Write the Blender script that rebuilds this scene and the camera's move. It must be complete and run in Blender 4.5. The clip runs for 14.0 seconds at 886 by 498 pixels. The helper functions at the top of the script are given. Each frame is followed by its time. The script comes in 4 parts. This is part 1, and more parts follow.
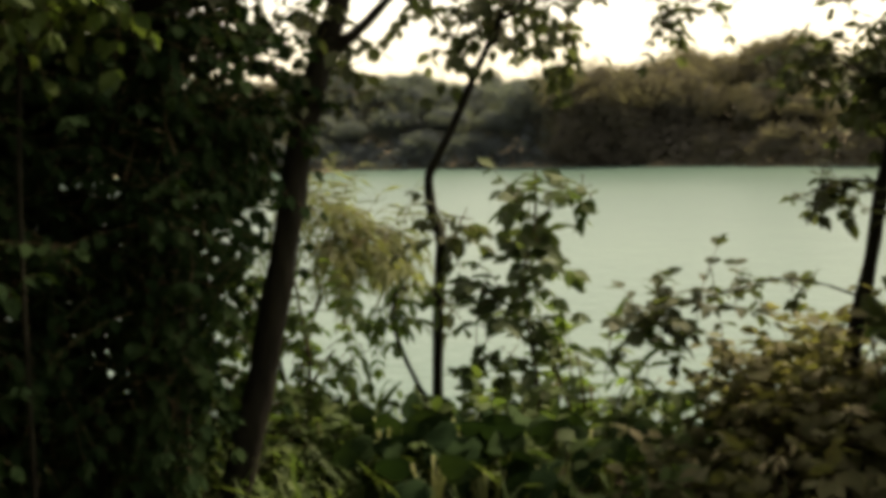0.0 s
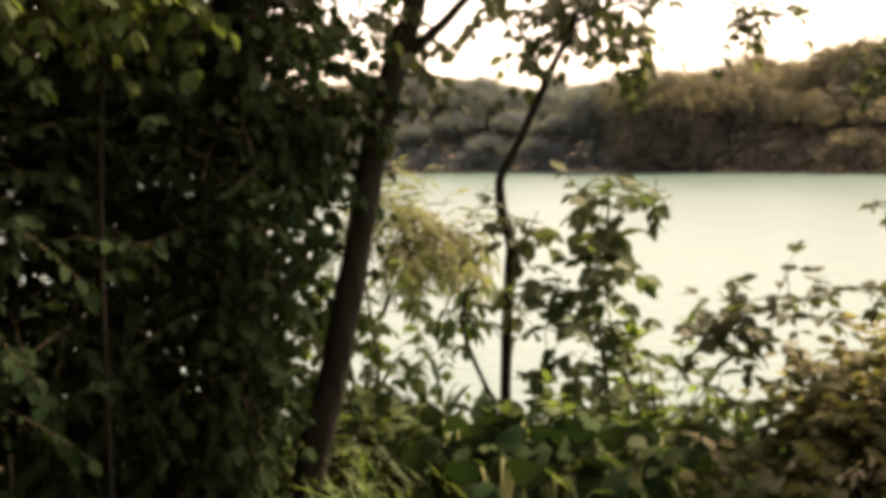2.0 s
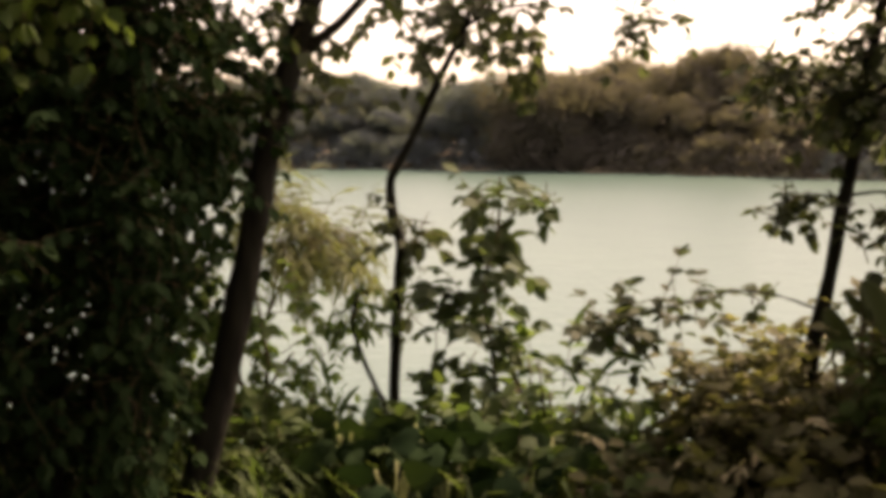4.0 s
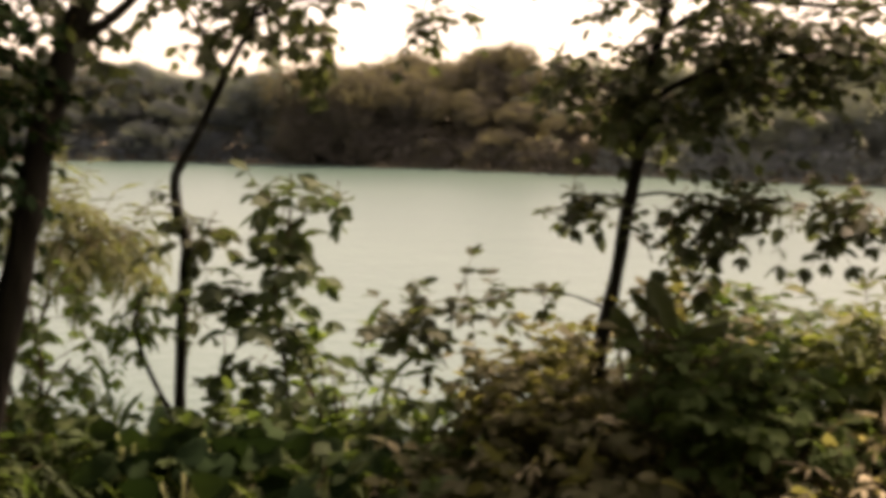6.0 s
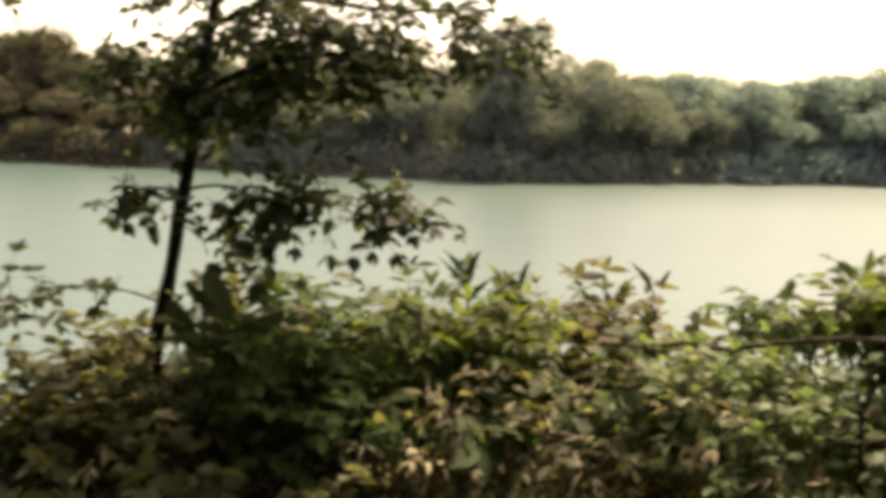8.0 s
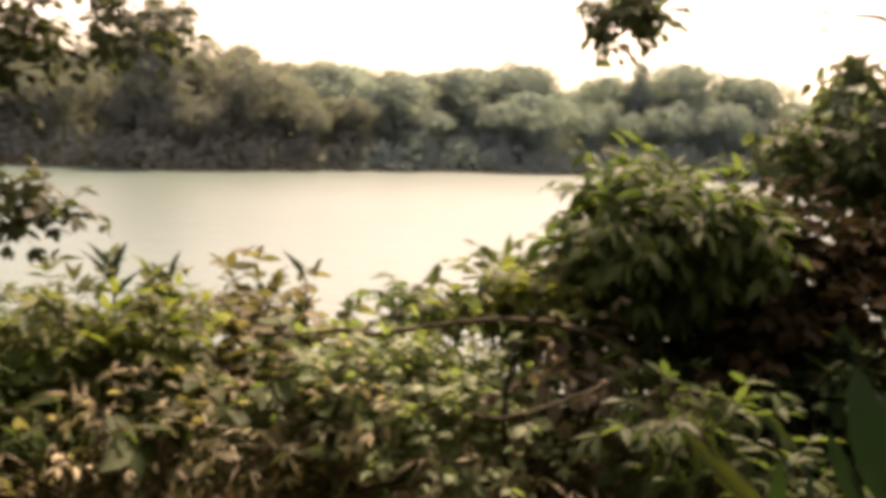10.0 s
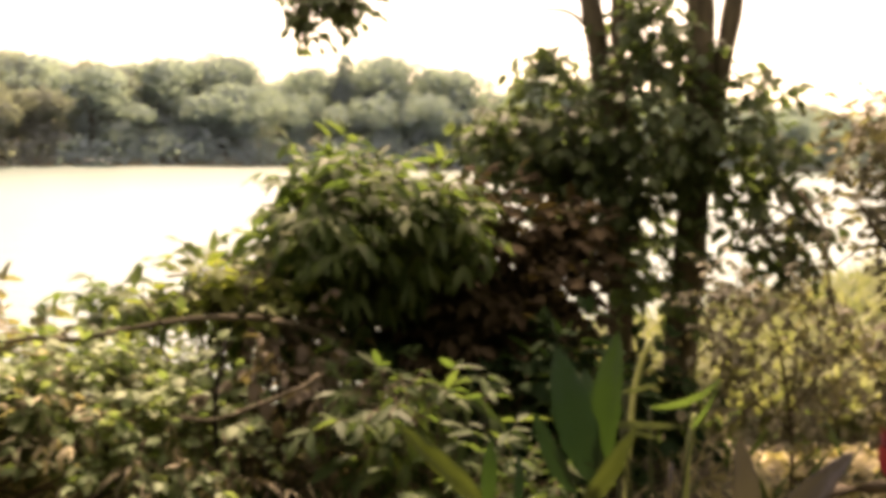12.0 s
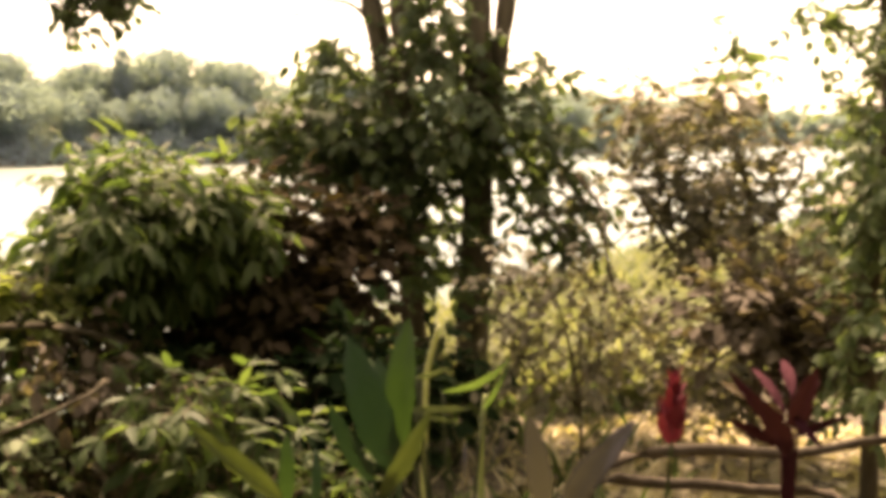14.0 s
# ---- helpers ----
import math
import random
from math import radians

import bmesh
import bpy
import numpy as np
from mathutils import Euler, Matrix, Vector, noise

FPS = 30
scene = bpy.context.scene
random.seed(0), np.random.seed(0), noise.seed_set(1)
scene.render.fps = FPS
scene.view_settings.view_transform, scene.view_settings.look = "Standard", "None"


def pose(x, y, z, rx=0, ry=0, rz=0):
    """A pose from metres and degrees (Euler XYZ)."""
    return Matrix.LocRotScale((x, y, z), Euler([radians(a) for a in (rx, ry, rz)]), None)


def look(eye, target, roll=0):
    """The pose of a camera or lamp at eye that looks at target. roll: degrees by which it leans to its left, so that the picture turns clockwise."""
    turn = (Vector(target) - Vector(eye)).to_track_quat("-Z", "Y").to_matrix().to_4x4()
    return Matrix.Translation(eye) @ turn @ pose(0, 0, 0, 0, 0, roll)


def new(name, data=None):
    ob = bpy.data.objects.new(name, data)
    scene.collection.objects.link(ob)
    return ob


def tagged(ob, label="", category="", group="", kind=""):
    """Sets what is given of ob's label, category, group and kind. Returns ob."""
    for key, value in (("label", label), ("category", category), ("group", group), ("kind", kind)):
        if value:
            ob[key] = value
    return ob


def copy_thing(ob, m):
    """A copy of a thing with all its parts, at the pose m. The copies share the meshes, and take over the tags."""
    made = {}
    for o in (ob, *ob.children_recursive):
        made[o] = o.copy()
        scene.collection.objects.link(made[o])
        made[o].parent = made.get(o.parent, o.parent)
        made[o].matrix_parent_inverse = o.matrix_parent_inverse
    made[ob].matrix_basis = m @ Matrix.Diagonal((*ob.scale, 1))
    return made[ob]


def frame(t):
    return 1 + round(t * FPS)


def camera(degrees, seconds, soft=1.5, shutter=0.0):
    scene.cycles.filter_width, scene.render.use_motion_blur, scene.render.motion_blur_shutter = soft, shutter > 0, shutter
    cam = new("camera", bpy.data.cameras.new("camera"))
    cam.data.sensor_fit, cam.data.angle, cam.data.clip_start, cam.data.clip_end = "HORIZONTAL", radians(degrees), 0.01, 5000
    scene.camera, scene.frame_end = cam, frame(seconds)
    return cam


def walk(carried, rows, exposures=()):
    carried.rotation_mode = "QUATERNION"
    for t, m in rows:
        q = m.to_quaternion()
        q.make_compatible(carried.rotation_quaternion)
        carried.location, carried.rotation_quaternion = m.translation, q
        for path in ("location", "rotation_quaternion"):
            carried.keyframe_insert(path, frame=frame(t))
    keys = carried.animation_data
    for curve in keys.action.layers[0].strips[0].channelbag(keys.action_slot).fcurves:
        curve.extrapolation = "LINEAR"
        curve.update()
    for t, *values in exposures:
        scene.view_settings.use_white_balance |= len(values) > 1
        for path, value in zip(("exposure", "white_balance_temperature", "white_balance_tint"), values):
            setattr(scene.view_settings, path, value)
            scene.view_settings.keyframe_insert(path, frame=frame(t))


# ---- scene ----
cam = camera(41.85, 14.0, soft=5.4, shutter=0.5)
PATH = [
    (0.0, 0.000, 0.000, 1.550, 0.00, -5.92, 1.83),
    (0.5, -0.004, -0.005, 1.543, 2.01, -5.75, 1.87),
    (1.0, -0.021, -0.005, 1.541, 3.26, -5.68, 1.71),
    (1.5, -0.033, 0.001, 1.543, 3.55, -5.66, 1.61),
    (2.0, -0.041, 0.010, 1.545, 3.13, -5.65, 1.31),
    (4.3, -0.131, 0.032, 1.569, -4.10, -5.98, 0.02),
    (4.5, -0.125, 0.041, 1.572, -4.77, -6.04, -0.10),
    (5.0, -0.129, 0.066, 1.574, -6.85, -6.09, -0.34),
    (5.5, -0.146, 0.106, 1.579, -9.41, -6.15, -0.60),
    (6.0, -0.139, 0.134, 1.580, -13.57, -6.15, -0.73),
    (6.5, -0.167, 0.139, 1.580, -18.84, -6.14, -1.08),
    (7.0, -0.203, 0.162, 1.577, -25.75, -6.01, -1.95),
    (7.5, -0.204, 0.147, 1.578, -30.87, -6.02, -1.98),
    (8.0, -0.180, 0.122, 1.580, -35.69, -5.99, -1.95),
    (8.5, -0.167, 0.109, 1.584, -39.57, -5.97, -2.19),
    (9.0, -0.170, 0.108, 1.583, -44.13, -5.86, -2.33),
    (9.2, -0.177, 0.116, 1.587, -45.94, -5.88, -2.41),
    (11.3, -0.160, 0.195, 1.585, -62.63, -5.81, -2.64),
    (11.5, -0.141, 0.185, 1.584, -63.78, -5.76, -2.57),
    (12.0, -0.112, 0.186, 1.586, -67.44, -5.78, -2.14),
    (12.5, -0.103, 0.177, 1.587, -70.31, -5.81, -1.92),
    (13.0, -0.098, 0.180, 1.585, -73.56, -5.81, -1.44),
    (13.5, -0.105, 0.173, 1.588, -75.81, -5.90, -1.06),
    (14.0, -0.117, 0.172, 1.590, -77.88, -5.99, -0.63),
]
walk(cam, [(t, pose(x, y, z, 90 + pitch, roll, yaw)) for t, x, y, z, yaw, pitch, roll in PATH],
     exposures=[(0.0, 1.66, 9000, 14), (1.0, 2.14, 9200, 27), (2.2, 2.46, 9200, 34), (4.3, 1.9, 9200, 35), (6.5, 1.82, 9100, 34), (7.5, 1.74, 8800, 20), (8.3, 1.78, 8800, 24), (9.2, 1.82, 9000, 37), (11.3, 2.36, 9400, 34), (14.0, 2.74, 10200, 32)])

# ---- world and sun ----
SUN_ELEVATION, SUN_BEARING = 50.0, 63.0      # degrees; the bearing is clockwise from +y
world = bpy.data.worlds.new("hazy_sky")
scene.world = world
world.use_nodes = True
wn, wl = world.node_tree.nodes, world.node_tree.links
sky = wn.new("ShaderNodeTexSky")
sky.sky_type = "NISHITA"
sky.sun_disc = False
sky.sun_elevation, sky.sun_rotation = radians(SUN_ELEVATION), radians(SUN_BEARING)
sky.air_density, sky.dust_density, sky.ozone_density, sky.altitude = 1.0, 2.0, 1.0, 0
haze = wn.new("ShaderNodeMix")                # thin even haze over the whole sky
haze.data_type = "RGBA"
haze.inputs[0].default_value = 0.65
haze.inputs[7].default_value = (3.6, 3.6, 3.25, 1)
wl.new(sky.outputs[0], haze.inputs[6])
wl.new(haze.outputs[2], wn["Background"].inputs[0])
wn["Background"].inputs[1].default_value = 0.13

sun_data = bpy.data.lights.new("sun", "SUN")
sun_data.energy, sun_data.angle, sun_data.color = 3.8, radians(6.0), (1.0, 0.93, 0.82)
sun = new("sun", sun_data)
sb, se = radians(SUN_BEARING), radians(SUN_ELEVATION)
sun.matrix_basis = look((60 * math.sin(sb) * math.cos(se), 60 * math.cos(sb) * math.cos(se), 60 * math.sin(se)), (0, 0, 0))


# ---- materials ----
def ramp(nodes, stops):
    r = nodes.new("ShaderNodeValToRGB")
    while len(r.color_ramp.elements) < len(stops):
        r.color_ramp.elements.new(0.5)
    for e, (p, c) in zip(r.color_ramp.elements, stops):
        e.position, e.color = p, (*c, 1)
    return r


def fresh(name):
    m = bpy.data.materials.new(name)
    m.use_nodes = True
    return m, m.node_tree.nodes, m.node_tree.links, m.node_tree.nodes["Principled BSDF"]


def math_node(nodes, links, op, a, b):
    n = nodes.new("ShaderNodeMath")
    n.operation = op
    for i, v in enumerate((a, b)):
        if isinstance(v, (int, float)):
            n.inputs[i].default_value = v
        else:
            links.new(v, n.inputs[i])
    return n.outputs[0]


def noise_tex(nodes, links, scale, detail=4.0, coord="Object"):
    tc, n = nodes.new("ShaderNodeTexCoord"), nodes.new("ShaderNodeTexNoise")
    links.new(tc.outputs[coord], n.inputs["Vector"])
    n.inputs["Scale"].default_value, n.inputs["Detail"].default_value = scale, detail
    return n.outputs["Fac"]


def bump(nodes, links, bsdf, height, strength, distance):
    b = nodes.new("ShaderNodeBump")
    b.inputs["Strength"].default_value, b.inputs["Distance"].default_value = strength, distance
    links.new(height, b.inputs["Height"])
    links.new(b.outputs[0], bsdf.inputs["Normal"])


def leaf_material(name, stops, through_light=0.4, rough=0.65, vein=30.0, gloss=0.15):
    """Leaves that let light through; each leaf takes its own shade from the stops."""
    m, n, l, b = fresh(name)
    info, geo = n.new("ShaderNodeObjectInfo"), n.new("ShaderNodeNewGeometry")
    s = math_node(n, l, "ADD", info.outputs["Random"], geo.outputs["Random Per Island"])
    s = math_node(n, l, "FRACT", s, 0.0)
    big = noise_tex(n, l, 1.7, 2.0)
    s = math_node(n, l, "ADD", math_node(n, l, "MULTIPLY", s, 0.7), math_node(n, l, "MULTIPLY", big, 0.35))
    r = ramp(n, [(i / (len(stops) - 1), c) for i, c in enumerate(stops)])
    l.new(s, r.inputs[0])
    l.new(r.outputs[0], b.inputs["Base Color"])
    b.inputs["Roughness"].default_value = rough
    b.inputs["Specular IOR Level"].default_value = gloss
    grain = noise_tex(n, l, vein, 3.0)
    bump(n, l, b, grain, 0.35, 0.01)
    t, mix = n.new("ShaderNodeBsdfTranslucent"), n.new("ShaderNodeMixShader")
    warm = n.new("ShaderNodeMix")
    warm.data_type, warm.blend_type = "RGBA", "MULTIPLY"
    warm.inputs[0].default_value = 1.0
    l.new(r.outputs[0], warm.inputs[6])
    warm.inputs[7].default_value = (1.8, 1.9, 0.95, 1)
    l.new(warm.outputs[2], t.inputs["Color"])
    mix.inputs[0].default_value = through_light
    l.new(b.outputs[0], mix.inputs[1])
    l.new(t.outputs[0], mix.inputs[2])
    l.new(mix.outputs[0], n["Material Output"].inputs["Surface"])
    return m


def bark_material(name, dark, light, scale=18.0):
    m, n, l, b = fresh(name)
    tc, mp, tex = n.new("ShaderNodeTexCoord"), n.new("ShaderNodeMapping"), n.new("ShaderNodeTexNoise")
    mp.inputs["Scale"].default_value = (1, 1, 0.25)
    l.new(tc.outputs["Object"], mp.inputs[0])
    l.new(mp.outputs[0], tex.inputs["Vector"])
    tex.inputs["Scale"].default_value, tex.inputs["Detail"].default_value = scale, 6
    s = math_node(n, l, "ADD", math_node(n, l, "MULTIPLY", tex.outputs["Fac"], 0.7), math_node(n, l, "MULTIPLY", noise_tex(n, l, 3.0), 0.4))
    r = ramp(n, [(0.35, dark), (0.75, light)])
    l.new(s, r.inputs[0])
    l.new(r.outputs[0], b.inputs["Base Color"])
    b.inputs["Roughness"].default_value = 0.9
    b.inputs["Specular IOR Level"].default_value = 0.1
    bump(n, l, b, tex.outputs["Fac"], 0.8, 0.02)
    return m


def soil_material(name, stops, scale=2.0):
    m, n, l, b = fresh(name)
    fine, broad = noise_tex(n, l, 14 * scale, 8), noise_tex(n, l, 0.35 * scale, 4)
    s = math_node(n, l, "ADD", math_node(n, l, "MULTIPLY", fine, 0.5), math_node(n, l, "MULTIPLY", broad, 0.5))
    r = ramp(n, stops)
    l.new(s, r.inputs[0])
    l.new(r.outputs[0], b.inputs["Base Color"])
    b.inputs["Roughness"].default_value = 0.95
    bump(n, l, b, fine, 0.7, 0.04)
    return m


def water_material():
    m, n, l, b = fresh("river_water")
    broad = noise_tex(n, l, 0.05, 3)
    r = ramp(n, [(0.3, (0.036, 0.074, 0.063)), (0.7, (0.05, 0.092, 0.077))])
    l.new(broad, r.inputs[0])
    l.new(r.outputs[0], b.inputs["Base Color"])
    b.inputs["Roughness"].default_value = 0.32
    b.inputs["IOR"].default_value = 1.33
    s = math_node(n, l, "ADD", noise_tex(n, l, 3.0, 4), math_node(n, l, "MULTIPLY", noise_tex(n, l, 0.4, 3), 1.5))
    bump(n, l, b, s, 0.12, 0.25)
    return m


GREEN_DARK = leaf_material("dark_green_leaves", [(0.023, 0.044, 0.016), (0.043, 0.072, 0.026), (0.07, 0.098, 0.038)], 0.42)
# Green taken down to near black: the shade is part of this colour.
GREEN_SHADED = leaf_material("shade_darkened_leaves", [(0.007, 0.017, 0.008), (0.011, 0.024, 0.01), (0.02, 0.036, 0.015)], 0.18, 0.85, gloss=0.03)
GREEN_MID = leaf_material("mid_green_leaves", [(0.032, 0.058, 0.021), (0.054, 0.09, 0.03), (0.092, 0.128, 0.046)], 0.45)
DULL = leaf_material("dull_dark_leaves", [(0.024, 0.033, 0.018), (0.036, 0.048, 0.026), (0.06, 0.074, 0.042)], 0.3)
BAMBOO = leaf_material("olive_bamboo_leaves", [(0.05, 0.064, 0.032), (0.075, 0.09, 0.045), (0.115, 0.128, 0.07)], 0.4)
GREEN_CLOSE = leaf_material("close_dark_green_leaves", [(0.034, 0.056, 0.022), (0.045, 0.072, 0.027), (0.058, 0.085, 0.034)], 0.4, 0.8, gloss=0.05)
CLIMBER = leaf_material("hazy_green_climber_leaves", [(0.028, 0.046, 0.024), (0.046, 0.07, 0.035), (0.076, 0.102, 0.052)], 0.33)
GREEN_YELLOW = leaf_material("yellow_green_leaves", [(0.045, 0.068, 0.02), (0.078, 0.104, 0.03), (0.125, 0.14, 0.052)], 0.42)
OLIVE = leaf_material("olive_brown_leaves", [(0.045, 0.048, 0.022), (0.08, 0.077, 0.038), (0.17, 0.15, 0.09)], 0.35)
PALE_OLIVE = leaf_material("pale_olive_leaves", [(0.06, 0.062, 0.042), (0.115, 0.11, 0.078), (0.23, 0.215, 0.16)], 0.25)
LIGHT_GREEN = leaf_material("light_green_leaves", [(0.045, 0.075, 0.036), (0.078, 0.112, 0.055), (0.125, 0.16, 0.085)], 0.32)
# Brown darkened in the colour itself to give the shrub its deep shade.
BROWN_SHADED = leaf_material("shade_darkened_brown_leaves", [(0.024, 0.018, 0.012), (0.034, 0.026, 0.016), (0.046, 0.036, 0.022)], 0.2, 0.9, gloss=0.02)
MIXED = leaf_material("mixed_bank_leaves", [(0.042, 0.05, 0.024), (0.06, 0.067, 0.032), (0.075, 0.08, 0.04), (0.092, 0.088, 0.048), (0.1, 0.102, 0.055), (0.13, 0.128, 0.078), (0.22, 0.205, 0.145)], 0.4)
BROWN_MID = leaf_material("mid_brown_leaves", [(0.05, 0.041, 0.029), (0.075, 0.062, 0.045), (0.115, 0.097, 0.073)], 0.22, 0.8)
RUSSET = leaf_material("russet_leaves", [(0.04, 0.034, 0.02), (0.08, 0.062, 0.035), (0.14, 0.105, 0.06)], 0.35)
# Distance haze is put into the colour of the next three leaf materials.
FAR_HAZE_GREEN = leaf_material("far_hazed_wood_leaves", [(0.1, 0.115, 0.13), (0.11, 0.125, 0.138), (0.122, 0.136, 0.146)], 0.45, 0.95, 4.0, 0.02)
FAR_HAZE_PALE = leaf_material("far_haze_pale_leaves", [(0.135, 0.178, 0.225), (0.148, 0.192, 0.24), (0.164, 0.208, 0.25)], 0.5, 0.95, 4.0, 0.02)
FAR_HAZE_BLUE = leaf_material("far_haze_grey_leaves", [(0.055, 0.068, 0.084), (0.062, 0.075, 0.09), (0.07, 0.082, 0.096)], 0.45, 0.95, 4.0, 0.02)
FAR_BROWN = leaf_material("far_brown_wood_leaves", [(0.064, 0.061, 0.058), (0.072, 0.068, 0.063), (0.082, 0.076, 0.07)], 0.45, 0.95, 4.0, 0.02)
# Leaf colour raised towards pale, with the open bank's sunlight put into it.
SUN_GREEN = leaf_material("sun_brightened_fine_leaves", [(0.045, 0.075, 0.03), (0.1, 0.145, 0.065), (0.22, 0.265, 0.16)], 0.35)
DULL_STRAW = leaf_material("dull_dry_stalks", [(0.09, 0.08, 0.05), (0.15, 0.135, 0.088), (0.27, 0.24, 0.17)], 0.12, 0.8)
GLOSSY = leaf_material("glossy_broad_leaf", [(0.008, 0.024, 0.013), (0.011, 0.03, 0.015), (0.016, 0.04, 0.018)], 0.12, 0.5, 12.0)
LIME_DARK = leaf_material("fresh_green_broad_leaf", [(0.015, 0.038, 0.012), (0.02, 0.046, 0.015), (0.027, 0.056, 0.018)], 0.18, 0.5, 12.0)
LIME = leaf_material("lime_broad_leaf", [(0.022, 0.036, 0.012), (0.03, 0.046, 0.015), (0.042, 0.058, 0.02)], 0.18, 0.45, 12.0)
RED_LEAF = leaf_material("dark_red_leaf", [(0.03, 0.01, 0.013), (0.037, 0.012, 0.016), (0.045, 0.015, 0.02)], 0.03, 0.9, gloss=0.02)
PETAL = leaf_material("crimson_bracts", [(0.085, 0.01, 0.02), (0.1, 0.012, 0.024), (0.12, 0.016, 0.03)], 0.1, 0.75)
STRAW = leaf_material("dry_straw", [(0.2, 0.175, 0.115), (0.34, 0.3, 0.205), (0.5, 0.45, 0.32)], 0.3, 0.8)
# Darker than real bark, so shaded and backlit stems read as silhouettes.
BARK_SHADED = bark_material("shade_darkened_bark", (0.005, 0.005, 0.004), (0.017, 0.017, 0.012))
BARK_GREY = bark_material("grey_bark", (0.035, 0.032, 0.022), (0.11, 0.095, 0.065))
TWIG = bark_material("twig_bark", (0.035, 0.03, 0.02), (0.10, 0.08, 0.05), 40)
LOG = bark_material("log_bark", (0.03, 0.025, 0.018), (0.085, 0.07, 0.05), 22)
GREY_LEAF = leaf_material("dull_grey_leaf", [(0.03, 0.029, 0.032), (0.045, 0.043, 0.046), (0.07, 0.066, 0.068)], 0.1, 0.6)
DEADWOOD = bark_material("bleached_dead_wood", (0.09, 0.07, 0.05), (0.26, 0.21, 0.155), 25)
STALK = leaf_material("pale_green_stalk", [(0.16, 0.2, 0.08), (0.22, 0.26, 0.12), (0.3, 0.32, 0.17)], 0.2)
SOIL = soil_material("bank_soil", [(0.3, (0.045, 0.035, 0.022)), (0.55, (0.09, 0.075, 0.045)), (0.75, (0.10, 0.12, 0.045))])
MOUND = soil_material("mound_earth", [(0.3, (0.03, 0.02, 0.014)), (0.6, (0.07, 0.045, 0.03)), (0.8, (0.12, 0.08, 0.055))], 4.0)
WATER = water_material()
HULL = soil_material("faded_hull_paint", [(0.3, (0.5, 0.48, 0.42)), (0.7, (0.7, 0.68, 0.62))], 3.0)


# ---- builders ----
rng = random.Random(7)


def mesh_of(name, bm, material):
    me = bpy.data.meshes.new(name)
    bm.to_mesh(me)
    bm.free()
    me.materials.append(material)
    for p in me.polygons:
        p.use_smooth = True
    return me


def child(name, mesh, parent, label=""):
    ob = new(name, mesh)
    ob.parent = parent
    return tagged(ob, label)


def part(name, bm, material, parent, label=""):
    return child(name, mesh_of(name, bm, material), parent, label)


def smooth_path(points, steps=4):
    """A soft curve (Catmull-Rom) through the points."""
    p = [Vector(q) for q in points]
    if len(p) < 3:
        return p
    p = [2 * p[0] - p[1]] + p + [2 * p[-1] - p[-2]]
    out = []
    for i in range(1, len(p) - 2):
        for k in range(steps):
            t = k / steps
            a, b, c, d = p[i - 1:i + 3]
            out.append(0.5 * (2 * b + (c - a) * t + (2 * a - 5 * b + 4 * c - d) * t * t + (3 * b - a - 3 * c + d) * t ** 3))
    return out + [p[-2]]


def tube(bm, points, r0, r1, sides=8, steps=4, knobs=0.0):
    """A tapered, slightly uneven stem along the points."""
    path = smooth_path(points, steps)
    rings = []
    for i, c in enumerate(path):
        d = (path[min(i + 1, len(path) - 1)] - path[max(i - 1, 0)]).normalized()
        u = d.orthogonal().normalized()
        if abs(d.z) > 0.2:
            u = (Vector((1, 0, 0)) - d * d.x).normalized()
        v = d.cross(u)
        r = r0 + (r1 - r0) * i / (len(path) - 1)
        ring = []
        for k in range(sides):
            a = 2 * math.pi * k / sides
            w = r * (1 + knobs * noise.noise(c * 6 + Vector((math.cos(a), math.sin(a), 0)) * 1.5))
            ring.append(bm.verts.new(c + (u * math.cos(a) + v * math.sin(a)) * w))
        rings.append(ring)
    for a, b in zip(rings, rings[1:]):
        for k in range(sides):
            bm.faces.new((a[k], a[(k + 1) % sides], b[(k + 1) % sides], b[k]))
    bm.faces.new(rings[0][::-1])
    bm.faces.new(rings[-1])


LEAF_SHAPES = {   # width, widest place, fold, curl, segments (a leaf is 1 long)
    "oval": (0.6, 0.82, 0.25, 0.12, 5),
    "lance": (0.32, 0.8, 0.3, 0.25, 4),
    "small": (0.5, 0.9, 0.2, 0.08, 3),
    "narrow": (0.13, 0.8, 0.3, 0.35, 4),
    "heart": (0.7, 0.6, 0.22, 0.3, 6),
    "paddle": (0.3, 0.9, 0.25, 0.3, 8),
    "grass": (0.05, 0.6, 0.2, 0.5, 4),
    "clump": (0.75, 0.9, 0.45, 0.3, 2),
}


def leaf_shape(kind):
    """Vertices and faces of one leaf, along +y from its stalk, face up."""
    width, place, fold, curl, n = LEAF_SHAPES[kind]
    verts, faces = [(0, 0, 0)], []
    for i in range(1, n + 1):
        s = i / n
        z = -curl * s * s
        if i == n:
            verts.append((0, 1, z))
            break
        w = width / 2 * math.sin(math.pi * s ** place)
        ripple = 0.02 * math.sin(9 * s)
        verts += [(-w, s, z + fold * w + ripple), (0, s, z), (w, s, z + fold * w - ripple)]
    faces += [(0, 2, 1), (0, 3, 2)]
    for i in range(n - 2):
        a = 1 + 3 * i
        faces += [(a, a + 1, a + 4, a + 3), (a + 1, a + 2, a + 5, a + 4)]
    a, tip = 1 + 3 * (n - 2), len(verts) - 1
    faces += [(a, a + 1, tip), (a + 1, a + 2, tip)]
    return verts, faces


